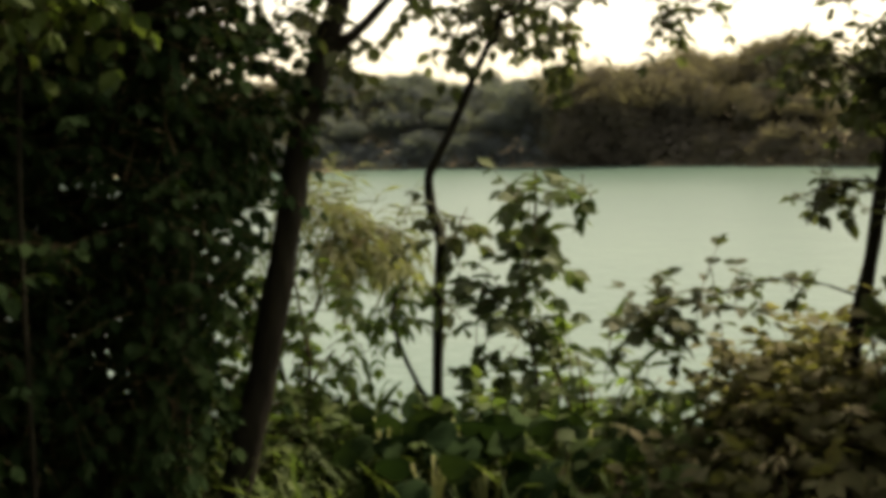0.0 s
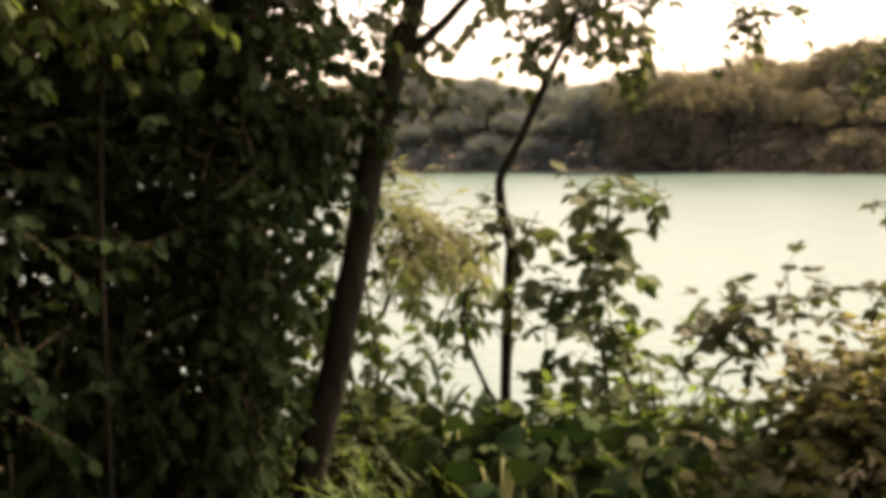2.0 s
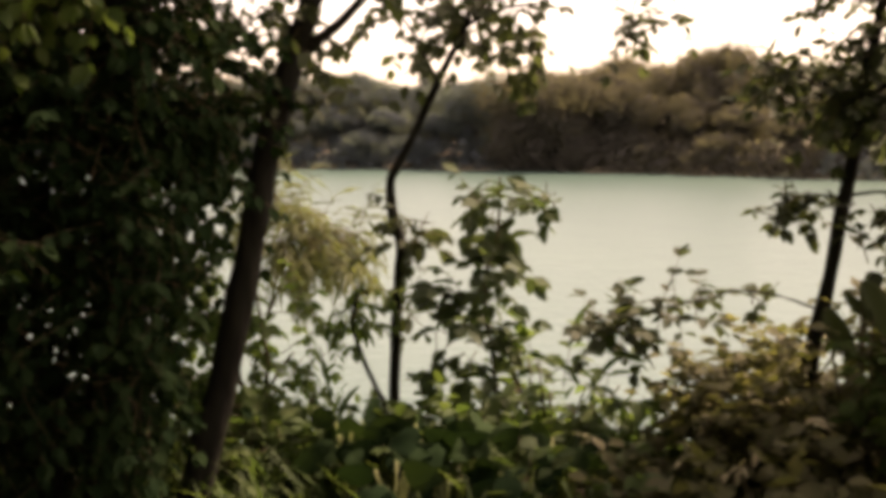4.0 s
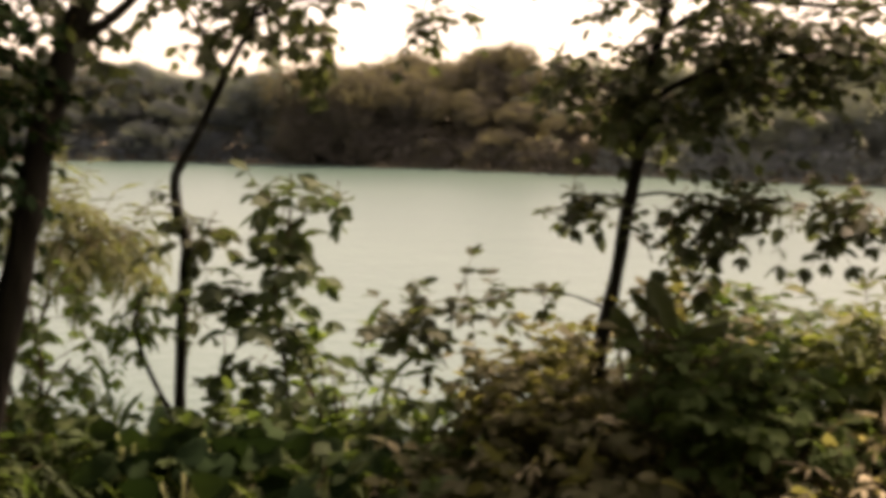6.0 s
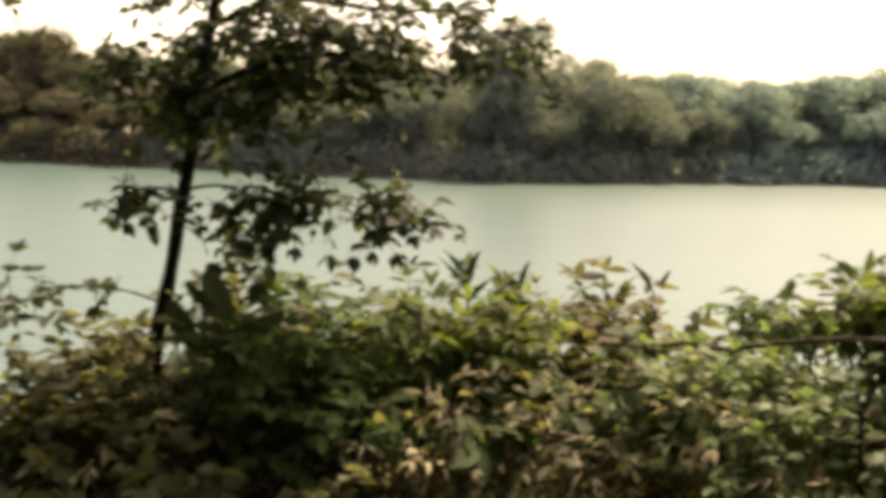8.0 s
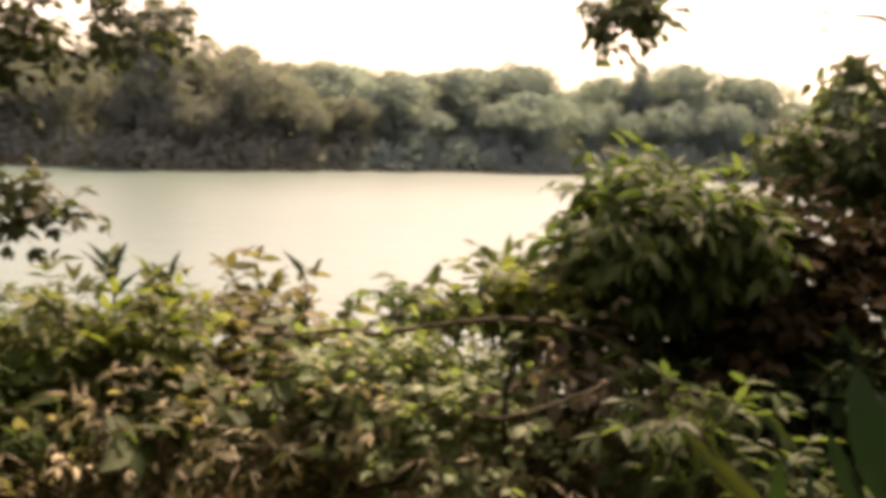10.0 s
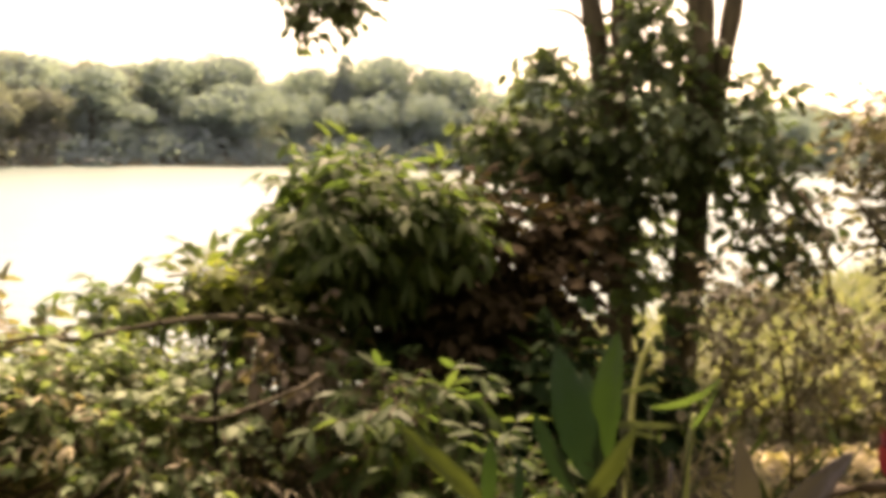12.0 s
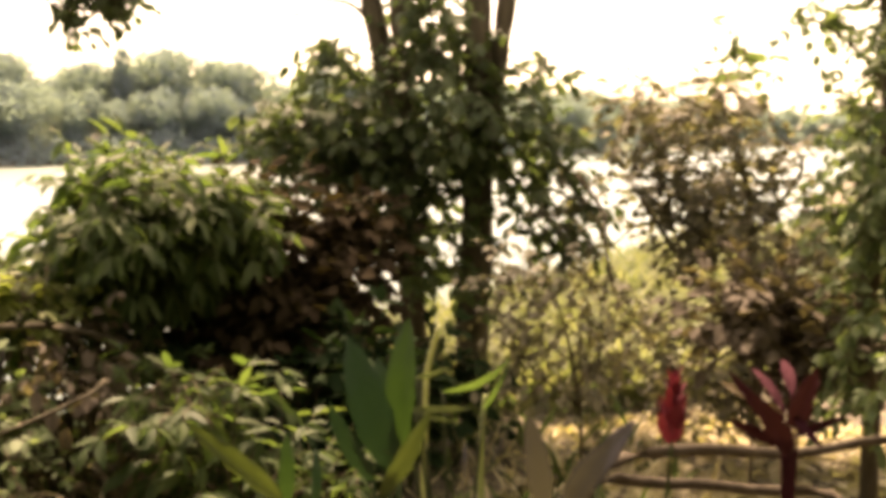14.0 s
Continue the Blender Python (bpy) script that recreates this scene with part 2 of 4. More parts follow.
def broad_leaf(width, fold, curl, rows=12):
    """A large leaf with a sunk midrib, arched halves and a slightly torn, rippled edge."""
    verts, faces = [], []
    for i in range(rows + 1):
        s = i / rows
        w = width / 2 * math.sin(math.pi * min(1, .02 + .975 * s ** .9)) ** .6
        for k, (a, h) in enumerate(((-1, .55), (-.55, .75), (0, 0), (.55, .75), (1, .55))):
            edge = abs(a) == 1
            verts.append((a * w * (1 + (.06 * math.sin(i * 2.1 + k) if edge else 0)), s, -curl * s * s + fold * w * h + (.012 * math.sin(i * 1.7 + 2 * k) if k != 2 else 0)))
    for i in range(rows):
        for k in range(4):
            a = i * 5 + k
            faces.append((a, a + 1, a + 6, a + 5))
    return verts, faces


LEAVES = {k: leaf_shape(k) for k in LEAF_SHAPES}
LEAVES["paddle"] = broad_leaf(.3, .5, .3)
LEAVES["arch"] = [(x, y, z + .3 * 4 * y * (1 - y)) for x, y, z in broad_leaf(.1, .5, 0.0)[0]], broad_leaf(.1, .5, 0.0)[1]
LEAVES["heart"] = broad_leaf(.66, .4, .35, 8)
LEAF_MESHES = {}


def leaf_mesh(kind, material):
    if (kind, material.name) not in LEAF_MESHES:
        me = bpy.data.meshes.new(kind + "_leaf")
        me.from_pydata(LEAVES[kind][0], [], LEAVES[kind][1])
        me.materials.append(material)
        for p in me.polygons:
            p.use_smooth = True
        LEAF_MESHES[kind, material.name] = me
    return LEAF_MESHES[kind, material.name]


def leaf_pose(at, way, size, roll=0.0, wide=1.0):
    """The matrix of a leaf whose stalk is at a place and whose tip points along way."""
    y = Vector(way).normalized()
    side = y.cross(Vector((0, 0, 1)))
    if side.length < 1e-3:
        side = Vector((1, 0, 0))
    x = side.normalized()
    x = Matrix.Rotation(roll, 3, y) @ x
    z = x.cross(y)
    m = Matrix((x * size * wide, y * size, z * size)).transposed().to_4x4()
    m.translation = at
    return m


def shingle_pose(at, face, size):
    """The matrix of a leaf that lies flat on a crown, its upper side turned along face."""
    z = Vector(face).normalized()
    y = z.cross(rand_way())
    y = y.normalized() if y.length > 1e-3 else z.orthogonal().normalized()
    m = Matrix((y.cross(z) * size, y * size, z * size)).transposed().to_4x4()
    m.translation = at
    return m


def joined_leaves(name, kind, poses, material, parent, label=""):
    """All the leaves at the poses as one mesh, for foliage that nobody could count."""
    v = np.array(LEAVES[kind][0])
    v = np.concatenate([v, np.ones((len(v), 1))], 1)
    ms = np.array([[list(r) for r in m] for m in poses])
    co = np.einsum("nij,vj->nvi", ms, v)[:, :, :3].reshape(-1, 3)
    faces = [tuple(i + k * len(v) for i in f) for k in range(len(poses)) for f in LEAVES[kind][1]]
    me = bpy.data.meshes.new(name)
    me.from_pydata(co.tolist(), [], faces)
    me.materials.append(material)
    me.polygons.foreach_set("use_smooth", [True] * len(me.polygons))
    return tagged(child(name, me, parent, label), kind="stuff")


def single_leaves(name, kind, poses, material, parent):
    for m in poses:
        ob = child(name, leaf_mesh(kind, material), parent)
        ob.matrix_basis = m


def rand_way(up=0.0):
    while True:
        v = Vector((rng.uniform(-1, 1), rng.uniform(-1, 1), rng.uniform(-1, 1)))
        if 0.05 < v.length < 1:
            v = v.normalized() + Vector((0, 0, up))
            return v.normalized()


def spray(start, way, length, count, size, droop=0.5, spread=0.9, leaf_droop=0.4):
    """A twig with leaves on alternate sides: its path and the leaves' poses."""
    path, poses, p, d = [Vector(start)], [], Vector(start), Vector(way).normalized()
    n = max(3, count // 2)
    for i in range(n):
        d = (d + Vector((rng.uniform(-.15, .15), rng.uniform(-.15, .15), -droop / n + rng.uniform(-.1, .1)))).normalized()
        p = p + d * length / n
        path.append(p.copy())
        side = d.cross(Vector((0, 0, 1)))
        side = side.normalized() if side.length > 1e-3 else Vector((1, 0, 0))
        for s in (-1, 1):
            if rng.random() < count / (2 * n):
                w = d * rng.uniform(0.3, 1.0) + side * s * spread * rng.uniform(.5, 1.2) + Vector((0, 0, -leaf_droop + rng.uniform(-.35, .35)))
                poses.append(leaf_pose(p, w, size * rng.uniform(0.5, 1.3), rng.uniform(-.8, .8)))
    poses.append(leaf_pose(p, d + Vector((0, 0, -leaf_droop)), size, rng.uniform(-.5, .5)))
    return path, poses


def in_volume(volume, hollow=0.35):
    """A random place inside a rounded volume: ((x, y, z), across, deep, high), which faces the origin."""
    c, ra, rd, rh = volume
    c = Vector(c)
    out = Vector((c.x, c.y, 0)).normalized()
    side = Vector((out.y, -out.x, 0))
    v = rand_way() * (hollow + (1 - hollow) * rng.random()) ** 0.5
    return c + side * v.x * ra + out * v.y * rd + Vector((0, 0, v.z * rh)), (side * v.x + out * v.y + Vector((0, 0, v.z)))


def foliage(volumes, per_spray, size, length, droop=0.5, leaf_droop=0.4, up=0.1):
    """Sprays through the volumes [(volume, sprays, scale), ...] (scale: of leaf and twig, 1 if left out): twig paths and leaf poses."""
    paths, poses = [], []
    for volume, count, *more in volumes:
        k = more[0] if more else 1.0
        for _ in range(count):
            p, o = in_volume(volume)
            w = o + rand_way(up) * 0.8
            a, b = spray(p - w.normalized() * length * k * 0.5, w, length * k * rng.uniform(.6, 1.3), per_spray, size * k, droop, 0.9, leaf_droop)
            paths.append(a)
            poses += b
    return paths, poses


def twigs(paths, parent, radius=0.004, material=None, name="twig_tangle"):
    bm = bmesh.new()
    for p in paths:
        tube(bm, p, radius, radius * 0.4, 4, 1)
    return tagged(part(name, bm, material or TWIG, parent), kind="stuff")


# ---- ground and water ----
WATER_Z = -1.55
BANK = ([-180, -100, -80, -50, -20, 0, 40, 58, 68, 76, 85, 95, 110, 180],
        [400, 400, 40, 14, 9, 8.0, 8.0, 8.5, 10, 13, 17, 30, 400, 400])
SHORE = ([-100, -40, -20, -2, 6, 18, 28, 39, 45, 51, 59, 70, 80, 86, 93, 110],
         [140, 120, 102, 92, 88, 77, 71, 68, 74, 82, 91, 96, 120, 150, 240, 320])


def smoothstep(a, b, v):
    s = min(1.0, max(0.0, (v - a) / (b - a)))
    return s * s * (3 - 2 * s)


def ground_z(x, y):
    r, az = math.hypot(x, y), math.degrees(math.atan2(x, y))
    edge, far = float(np.interp(az, *BANK)), float(np.interp(az, *SHORE))
    rough = 0.05 * noise.noise(Vector((x, y, 0)) * 0.9) + 0.02 * noise.noise(Vector((x, y, 3)) * 3)
    if edge >= far:
        return rough
    z = -1.3 * smoothstep(edge * 0.6, edge, r) - 1.2 * smoothstep(edge, edge + 3, r)
    if r > far - 4:
        z = -2.5 + 1.4 * smoothstep(far - 2.5, far + 1, r) + 1.2 * smoothstep(far + 1, far + 14, r) + 6 * smoothstep(far + 40, far + 600, r)
    return z + rough


def build_ground():
    bm = bmesh.new()
    radii = [0.0] + [0.5 * 1.06 ** i for i in range(150)]
    n = 240
    rings = []
    for r in radii[1:]:
        rings.append([bm.verts.new((r * math.sin(2 * math.pi * k / n), r * math.cos(2 * math.pi * k / n),
                                    ground_z(r * math.sin(2 * math.pi * k / n), r * math.cos(2 * math.pi * k / n)))) for k in range(n)])
    mid = bm.verts.new((0, 0, 0))
    for k in range(n):
        bm.faces.new((mid, rings[0][(k + 1) % n], rings[0][k]))
    for a, b in zip(rings, rings[1:]):
        for k in range(n):
            bm.faces.new((a[k], a[(k + 1) % n], b[(k + 1) % n], b[k]))
    me = mesh_of("ground", bm, SOIL)
    return tagged(new("ground", me), "brown and green earth river bank with leaf litter", "ground", kind="structure")


ground = build_ground()
bm = bmesh.new()
bmesh.ops.create_grid(bm, x_segments=40, y_segments=40, size=340)
bmesh.ops.translate(bm, vec=(60, 120, WATER_Z), verts=bm.verts)
water = tagged(new("water", mesh_of("water", bm, WATER)), "pale greenish calm river water reflecting a hazy sky", "river", kind="structure")


def thing(name, base, label, category, group=""):
    """An Empty at the base of a thing, on the ground; parts are given in metres of the world."""
    ob = new(name)
    ob.empty_display_size = 0.1
    return tagged(ob, label, category, group)


def settle(root, base):
    """Moves the root to its base, with the parts kept where they are."""
    b = Vector(base)
    root.location = b
    for c in root.children:
        c.matrix_parent_inverse = Matrix.Translation(-b)


def foot(x, y, sink=0.06):
    return Vector((x, y, ground_z(x, y) - sink))


def drop(p, sink=0.06):
    """The ground right under a place."""
    return foot(p[0], p[1], sink)


# ---- far shore ----
def far_tree(seed, height, width, low, leaves=None):
    """A broad riverside tree with a trunk, limbs and a crown of leaf clumps; low: the height at which the crown begins."""
    rng.seed(seed)
    root = thing("far_tree", (0, 0, 0), "hazy olive-green broadleaf tree on the far river bank", "tree", "far shore trees")
    bm = bmesh.new()
    tube(bm, [(0, 0, -0.4), (0.1, 0, height * .3), (-0.1, 0.1, height * .75)], height * .03, height * .01, 7, 3)
    for k in range(6):
        a = k * 1.05 + rng.random()
        z = height * rng.uniform(.25, .55)
        tube(bm, [(0, 0, z), (math.cos(a) * width * .2, math.sin(a) * width * .2, z + height * .1), (math.cos(a) * width * .38, math.sin(a) * width * .38, z + height * .22)], height * .012, height * .004, 5, 2)
    part("trunk", bm, BARK_GREY, root)
    poses = []
    lobes = [((rng.uniform(-.3, .3) * width, rng.uniform(-.3, .3) * width, height * rng.uniform(low + .12, .88)), width * rng.uniform(.2, .34), height * rng.uniform(.14, .26)) for _ in range(11)]
    lobes += [((0, 0, height * .82), width * .22, height * .17)]
    for c, r, h in lobes:
        for _ in range(800):
            o = rand_way()
            p = Vector(c) + Vector((o.x * r, o.y * r, o.z * h)) * rng.uniform(.6, 1.1) * (1 + .5 * noise.noise(o * 2.2 + Vector(c)))
            poses.append(shingle_pose(p, o + rand_way() * .55 + Vector((0, 0, .15)), rng.uniform(.16, .3)))
    joined_leaves("crown", "clump", poses, leaves or FAR_HAZE_GREEN, root)
    return root


rng.seed(3)
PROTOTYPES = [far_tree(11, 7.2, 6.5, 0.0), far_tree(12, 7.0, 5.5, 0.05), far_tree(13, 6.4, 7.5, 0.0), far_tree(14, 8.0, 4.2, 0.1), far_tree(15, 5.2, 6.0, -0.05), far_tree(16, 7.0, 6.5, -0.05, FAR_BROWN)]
PROTOTYPES += [far_tree(11 + i, h, w, low, leaves) for leaves in (FAR_HAZE_PALE, FAR_BROWN, FAR_HAZE_BLUE) for i, (h, w, low) in enumerate(((7.2, 6.5, 0.0), (7.0, 5.5, 0.05), (6.4, 7.5, 0.0), (8.0, 4.2, 0.1), (5.2, 6.0, -0.05)))]
PROTOTYPES.append(far_tree(19, 8.7, 3.3, 0.02, FAR_HAZE_PALE))      # a narrow, upright one
for i, p in enumerate(PROTOTYPES):
    a, r = radians(-24 + 1.4 * i), 112 + i
    p.location = foot(r * math.sin(a), r * math.cos(a), 0.1)


def plant_far(az, behind, kind, scale, turn):
    if kind < 5:                              # haze-paled leaf colours down the river, browner ones opposite
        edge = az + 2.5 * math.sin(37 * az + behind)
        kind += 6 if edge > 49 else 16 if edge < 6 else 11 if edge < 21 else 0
    r = float(np.interp(az, *SHORE)) + behind
    x, y = r * math.sin(radians(az)), r * math.cos(radians(az))
    ob = copy_thing(PROTOTYPES[kind], pose(x, y, ground_z(x, y) - 0.1, 0, 0, turn))
    ob.scale = (scale * rng.uniform(.9, 1.15), scale * rng.uniform(.9, 1.15), scale)
    return ob


rng.seed(21)
az = -24.0
while az < 104:
    far = float(np.interp(az, *SHORE))
    plant_far(az, rng.uniform(2.0, 4.0), rng.choice((0, 1, 2, 4, 4)), rng.uniform(.62, .9), rng.uniform(0, 360))
    plant_far(az + rng.uniform(-.8, .8), rng.uniform(7, 13), rng.choice((0, 1, 2, 0)), rng.uniform(.85, 1.08), rng.uniform(0, 360))
    plant_far(az + rng.uniform(-.8, .8), rng.uniform(15, 24), rng.choice((0, 2, 0)), rng.uniform(.75, .95), rng.uniform(0, 360))
    az += math.degrees(rng.uniform(2.6, 4.2) / far)
# taller crowns that stand out of the skyline
for az, behind, kind, scale in ((-1.2, 6, 1, 1.02), (10.4, 5, 2, 1.12), (16.4, 9, 0, 1.12), (38.2, 12, 2, 1.0), (43, 10, 1, .9), (44.7, 5, 2, .85), (57, 8, 0, 1.1), (62.4, 9, 21, 1.0), (64.6, 9, 0, 1.2), (53.6, 7, 0, 1.0), (54.4, 14, 2, 1.05), (13.0, 6, 1, .95), (38.8, 4, 3, 1.22), (41.3, 5, 1, .92), (6.6, 0.6, 5, .95), (9.4, 1.0, 5, .9), (8.0, 2.0, 5, 1.0)):
    plant_far(az, behind, kind, scale, 40 * az)


# an unseen wood, added behind the path to shade this side of the bank
def wood_tree(seed):
    """A tall shady tree with a deep crown that begins near the ground."""
    rng.seed(seed)
    root = thing("wood_tree", (0, 0, 0), "unseen broadleaf tree added behind the path to block the sky", "tree", "wood behind the path")
    bm = bmesh.new()
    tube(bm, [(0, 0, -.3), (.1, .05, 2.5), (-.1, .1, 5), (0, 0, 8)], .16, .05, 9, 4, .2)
    part("trunk", bm, BARK_SHADED, root)
    for k in range(9):
        a, z = k * 2.4, 1.5 + .6 * k
        bm = bmesh.new()
        tube(bm, [(0, 0, z), (math.cos(a) * 1.0, math.sin(a) * 1.0, z + .5), (math.cos(a) * 2.0, math.sin(a) * 2.0, z + .7)], .05, .012, 6, 3)
        part("branch", bm, BARK_SHADED, root)
    poses = []
    for k in range(60):
        h = rng.uniform(.7, 9.5)
        r = 2.3 * math.sin(math.pi * min(.98, max(.08, (h + .6) / 10.6))) ** .6
        a = rng.uniform(0, 6.283)
        c = Vector((math.cos(a) * r * rng.uniform(.35, 1), math.sin(a) * r * rng.uniform(.35, 1), h))
        for _ in range(90):
            o = rand_way()
            poses.append(leaf_pose(c + o * rng.uniform(.2, .75), o + rand_way() * .8 - Vector((0, 0, .4)), rng.uniform(.16, .3), rng.uniform(-1, 1)))
    joined_leaves("crown", "oval", poses, GREEN_DARK, root)
    return root


WOOD = [wood_tree(31), wood_tree(32)]
for i, (az, r, scale) in enumerate(((192, 7, 1.0), (207, 6, 1.0), (224, 5.6, 1.05), (240, 5.2, 1.0), (256, 4.8, .95), (271, 4.6, 1.0), (286, 4.6, .95), (301, 4.8, 1.0), (315, 5.6, 1.0),
                                    (200, 10, 1.2), (216, 9.5, 1.2), (232, 9, 1.2), (248, 8.6, 1.2), (264, 8.4, 1.2), (280, 8.4, 1.2), (296, 8.6, 1.2), (310, 9, 1.2), (180, 11, 1.2), (165, 13, 1.2), (150, 15, 1.3))):
    x, y = r * math.sin(radians(az)), r * math.cos(radians(az))
    m = pose(x, y, ground_z(x, y) - .05, 0, 0, 67 * i)
    if i < 2:
        WOOD[i].matrix_basis = m
    else:
        ob = copy_thing(WOOD[i % 2], m)
        ob.scale = (scale, scale, scale)


def shore_brush(label, start, end, count, leaves, near=-0.6, wide=3.1, tall=1.6, name="shore_brush"):
    """Low growth along the water's edge of the far bank, between two bearings."""
    rng.seed(5)
    root = thing(name, (0, 0, 0), label, "brush")
    poses = []
    for _ in range(count):
        az = rng.uniform(start, end)
        r = float(np.interp(az, *SHORE)) + near + wide * rng.random()
        x, y = r * math.sin(radians(az)), r * math.cos(radians(az))
        p = Vector((x, y, max(ground_z(x, y), WATER_Z) + rng.random() ** 1.5 * (tall + noise.noise(Vector((az * .9, 0, 0))))))
        poses.append(shingle_pose(p, Vector((-x, -y, 0)).normalized() + rand_way(.5) * .8, rng.uniform(.25, .45)))
    joined_leaves("foliage", "clump", poses, leaves, root)
    tagged(root, kind="stuff")


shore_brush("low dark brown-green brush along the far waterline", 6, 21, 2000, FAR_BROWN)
shore_brush("low haze-greyed green brush along the far waterline", -24, 6, 3600, FAR_HAZE_BLUE)
shore_brush("low dark green brush along the far waterline, lightened for haze", 21, 49, 3700, FAR_HAZE_GREEN)
shore_brush("low haze-paled green brush along the far waterline", 49, 100, 6500, FAR_HAZE_PALE)
shore_brush("dense understory inside the far wood, lightened for haze", -24, 100, 8000, FAR_HAZE_GREEN, 9, 5, 4.2, "wood_understory")


def sapling(name, label, stems, volumes, kind, size, material, leaf_count=160, per_spray=8, length=0.35, droop=.6, leaf_droop=.6,
            bark=None, category="sapling", twig_radius=0.003, rest_name="foliage", up=0.1, extra=()):
    """A thing with stems [(points, r0, r1), ...] whose first stem reaches the ground, and sprays in volumes. Up to leaf_count leaves are single parts."""
    bark = bark or TWIG
    root = thing(name, (0, 0, 0), label, category)
    first = stems[0][0]
    base = drop(first[0])
    limbs = []
    for i, (pts, r0, r1) in enumerate(stems):
        bm = bmesh.new()
        pts = [base] + [Vector(p) for p in pts] if i == 0 else pts
        tube(bm, pts, r0, r1, 9 if r0 > .02 else 6, 5, 0.25)
        limbs.append((part("trunk" if i == 0 else "branch", bm, bark, root), smooth_path(pts, 3)))
    paths, poses = foliage(volumes, per_spray, size, length, droop, leaf_droop, up)
    for start, way, ln, cnt in extra:
        a, b = spray(start, way, ln, cnt, size, droop, .9, leaf_droop)
        paths.append(a)
        poses += b
    if paths:
        twigs(paths, root, twig_radius)
    rng.shuffle(poses)
    for m in poses[:leaf_count]:
        near = min(limbs, key=lambda o: min((m.translation - q).length for q in o[1]))
        child("leaf", leaf_mesh(kind, material), near[0]).matrix_basis = m
    if len(poses) > leaf_count:
        joined_leaves(rest_name, kind, poses[leaf_count:], material, root)
    settle(root, base)
    return root


# ---- the shaded thicket and the leaning tree ----
rng.seed(101)
stems, crown = [], []
stems.append(([(-0.89, 4.51, 0.07), (-0.77, 4.53, 0.52), (-0.66, 4.55, 1.01), (-0.59, 4.56, 1.37), (-0.52, 4.57, 1.67), (-0.46, 4.58, 1.87), (-0.39, 4.58, 2.06), (-0.29, 4.64, 2.41)], .072, .04))
stems.append(([(-0.41, 4.58, 1.88), (-0.30, 4.59, 1.96), (-0.19, 4.60, 2.07), (-0.03, 4.65, 2.25)], .026, .014))
stems.append(([(-0.49, 4.57, 1.65), (-0.68, 4.65, 1.79), (-0.86, 4.72, 1.96), (-1.02, 4.79, 2.20)], .02, .008))
crown.append((((-0.71, 4.75, 1.93), 0.35, 0.50, 0.30), 34))
crown.append((((-0.32, 4.79, 1.81), 0.21, 0.40, 0.21), 10))
# overhead crown out of view, added to keep light off the thicket
crown.append((((-0.39, 4.78, 2.49), 0.77, 0.90, 0.35), 60))
crown.append((((0.0, 4.8, 3.9), 2.4, 2.2, .75), 300, 1.8))
crown.append((((-2.8, 3.6, 3.8), 2.2, 2.8, .8), 300, 1.8))
crown.append((((-1.6, .8, 4.3), 2.4, 2.0, .7), 240, 1.8))
sapling("leaning_tree", "slender leaning tree with shade-darkened bark, a forked top and small leaves",
        stems, crown, "oval", .075, DULL, 194, 9, .34, bark=BARK_SHADED, category="tree")
rng.seed(102)
stems, crown = [], []
stems.append(([(-1.16, 4.36, 0.15), (-1.10, 4.37, 1.00), (-1.09, 4.38, 1.65), (-1.04, 4.39, 2.28), (-1.04, 4.49, 3.13)], .11, .08))
crown.append((((-1.29, 4.43, 1.76), 0.74, 0.60, 0.74), 300))
crown.append((((-1.46, 4.37, 0.74), 0.63, 0.50, 0.74), 320))
crown.append((((-1.95, 3.96, 1.27), 0.60, 0.80, 1.29), 560))
crown.append((((-1.95, 4.62, 0.98), 0.49, 0.40, 0.98), 300))
crown.append((((-1.06, 5.30, 1.32), 0.29, 0.40, 0.53), 90))
crown.append((((-1.50, 5.10, 0.60), 0.34, 0.40, 0.57), 170))
crown.append((((-1.58, 5.06, 1.87), 0.34, 0.40, 0.31), 120))
crown.append((((-1.01, 4.03, 1.08), 0.18, 0.15, 0.67), 90))
crown.append((((-1.92, 4.52, 1.94), 0.79, 0.50, 0.55), 300))
crown.append((((-1.77, 4.91, 2.08), 0.58, 0.40, 0.33), 130))
crown.append((((-0.92, 4.24, 1.78), 0.27, 0.20, 0.31), 90))
# unseen top of the crown, added as a shade over the thicket
crown.append((((-1.30, 4.42, 2.81), 1.35, 1.20, 0.67), 160))
sapling("shade_tree", "dark trunk half hidden in dense foliage, shade put into both colours",
        stems, crown, "oval", .062, GREEN_SHADED, 200, 15, .4, bark=BARK_SHADED, category="tree")
# leaves of an overhanging canopy bough; the stem is added to hold them
rng.seed(1021)
sapling("thicket_sapling", "overhanging bough of mid-green leaves over the thicket, on an added stem",
        [([(-1.36, 3.66, 0.5), (-1.34, 3.64, 1.3), (-1.30, 3.66, 1.9), (-1.22, 3.72, 2.3)], .011, .006), ([(-1.31, 3.66, 1.8), (-1.5, 3.6, 1.98), (-1.65, 3.5, 2.04)], .01, .004), ([(-1.3, 3.66, 1.9), (-1.1, 3.75, 2.06), (-.95, 3.85, 2.1)], .01, .004)],
        [(((-1.32, 3.65, 2.06), 0.20, 0.30, 0.10), 30), (((-1.56, 3.55, 2.02), 0.18, 0.30, 0.10), 26), (((-1.06, 3.80, 2.08), 0.16, 0.25, 0.10), 22)],
        "oval", .07, GREEN_MID, 20, 8, .3, bark=BARK_SHADED)
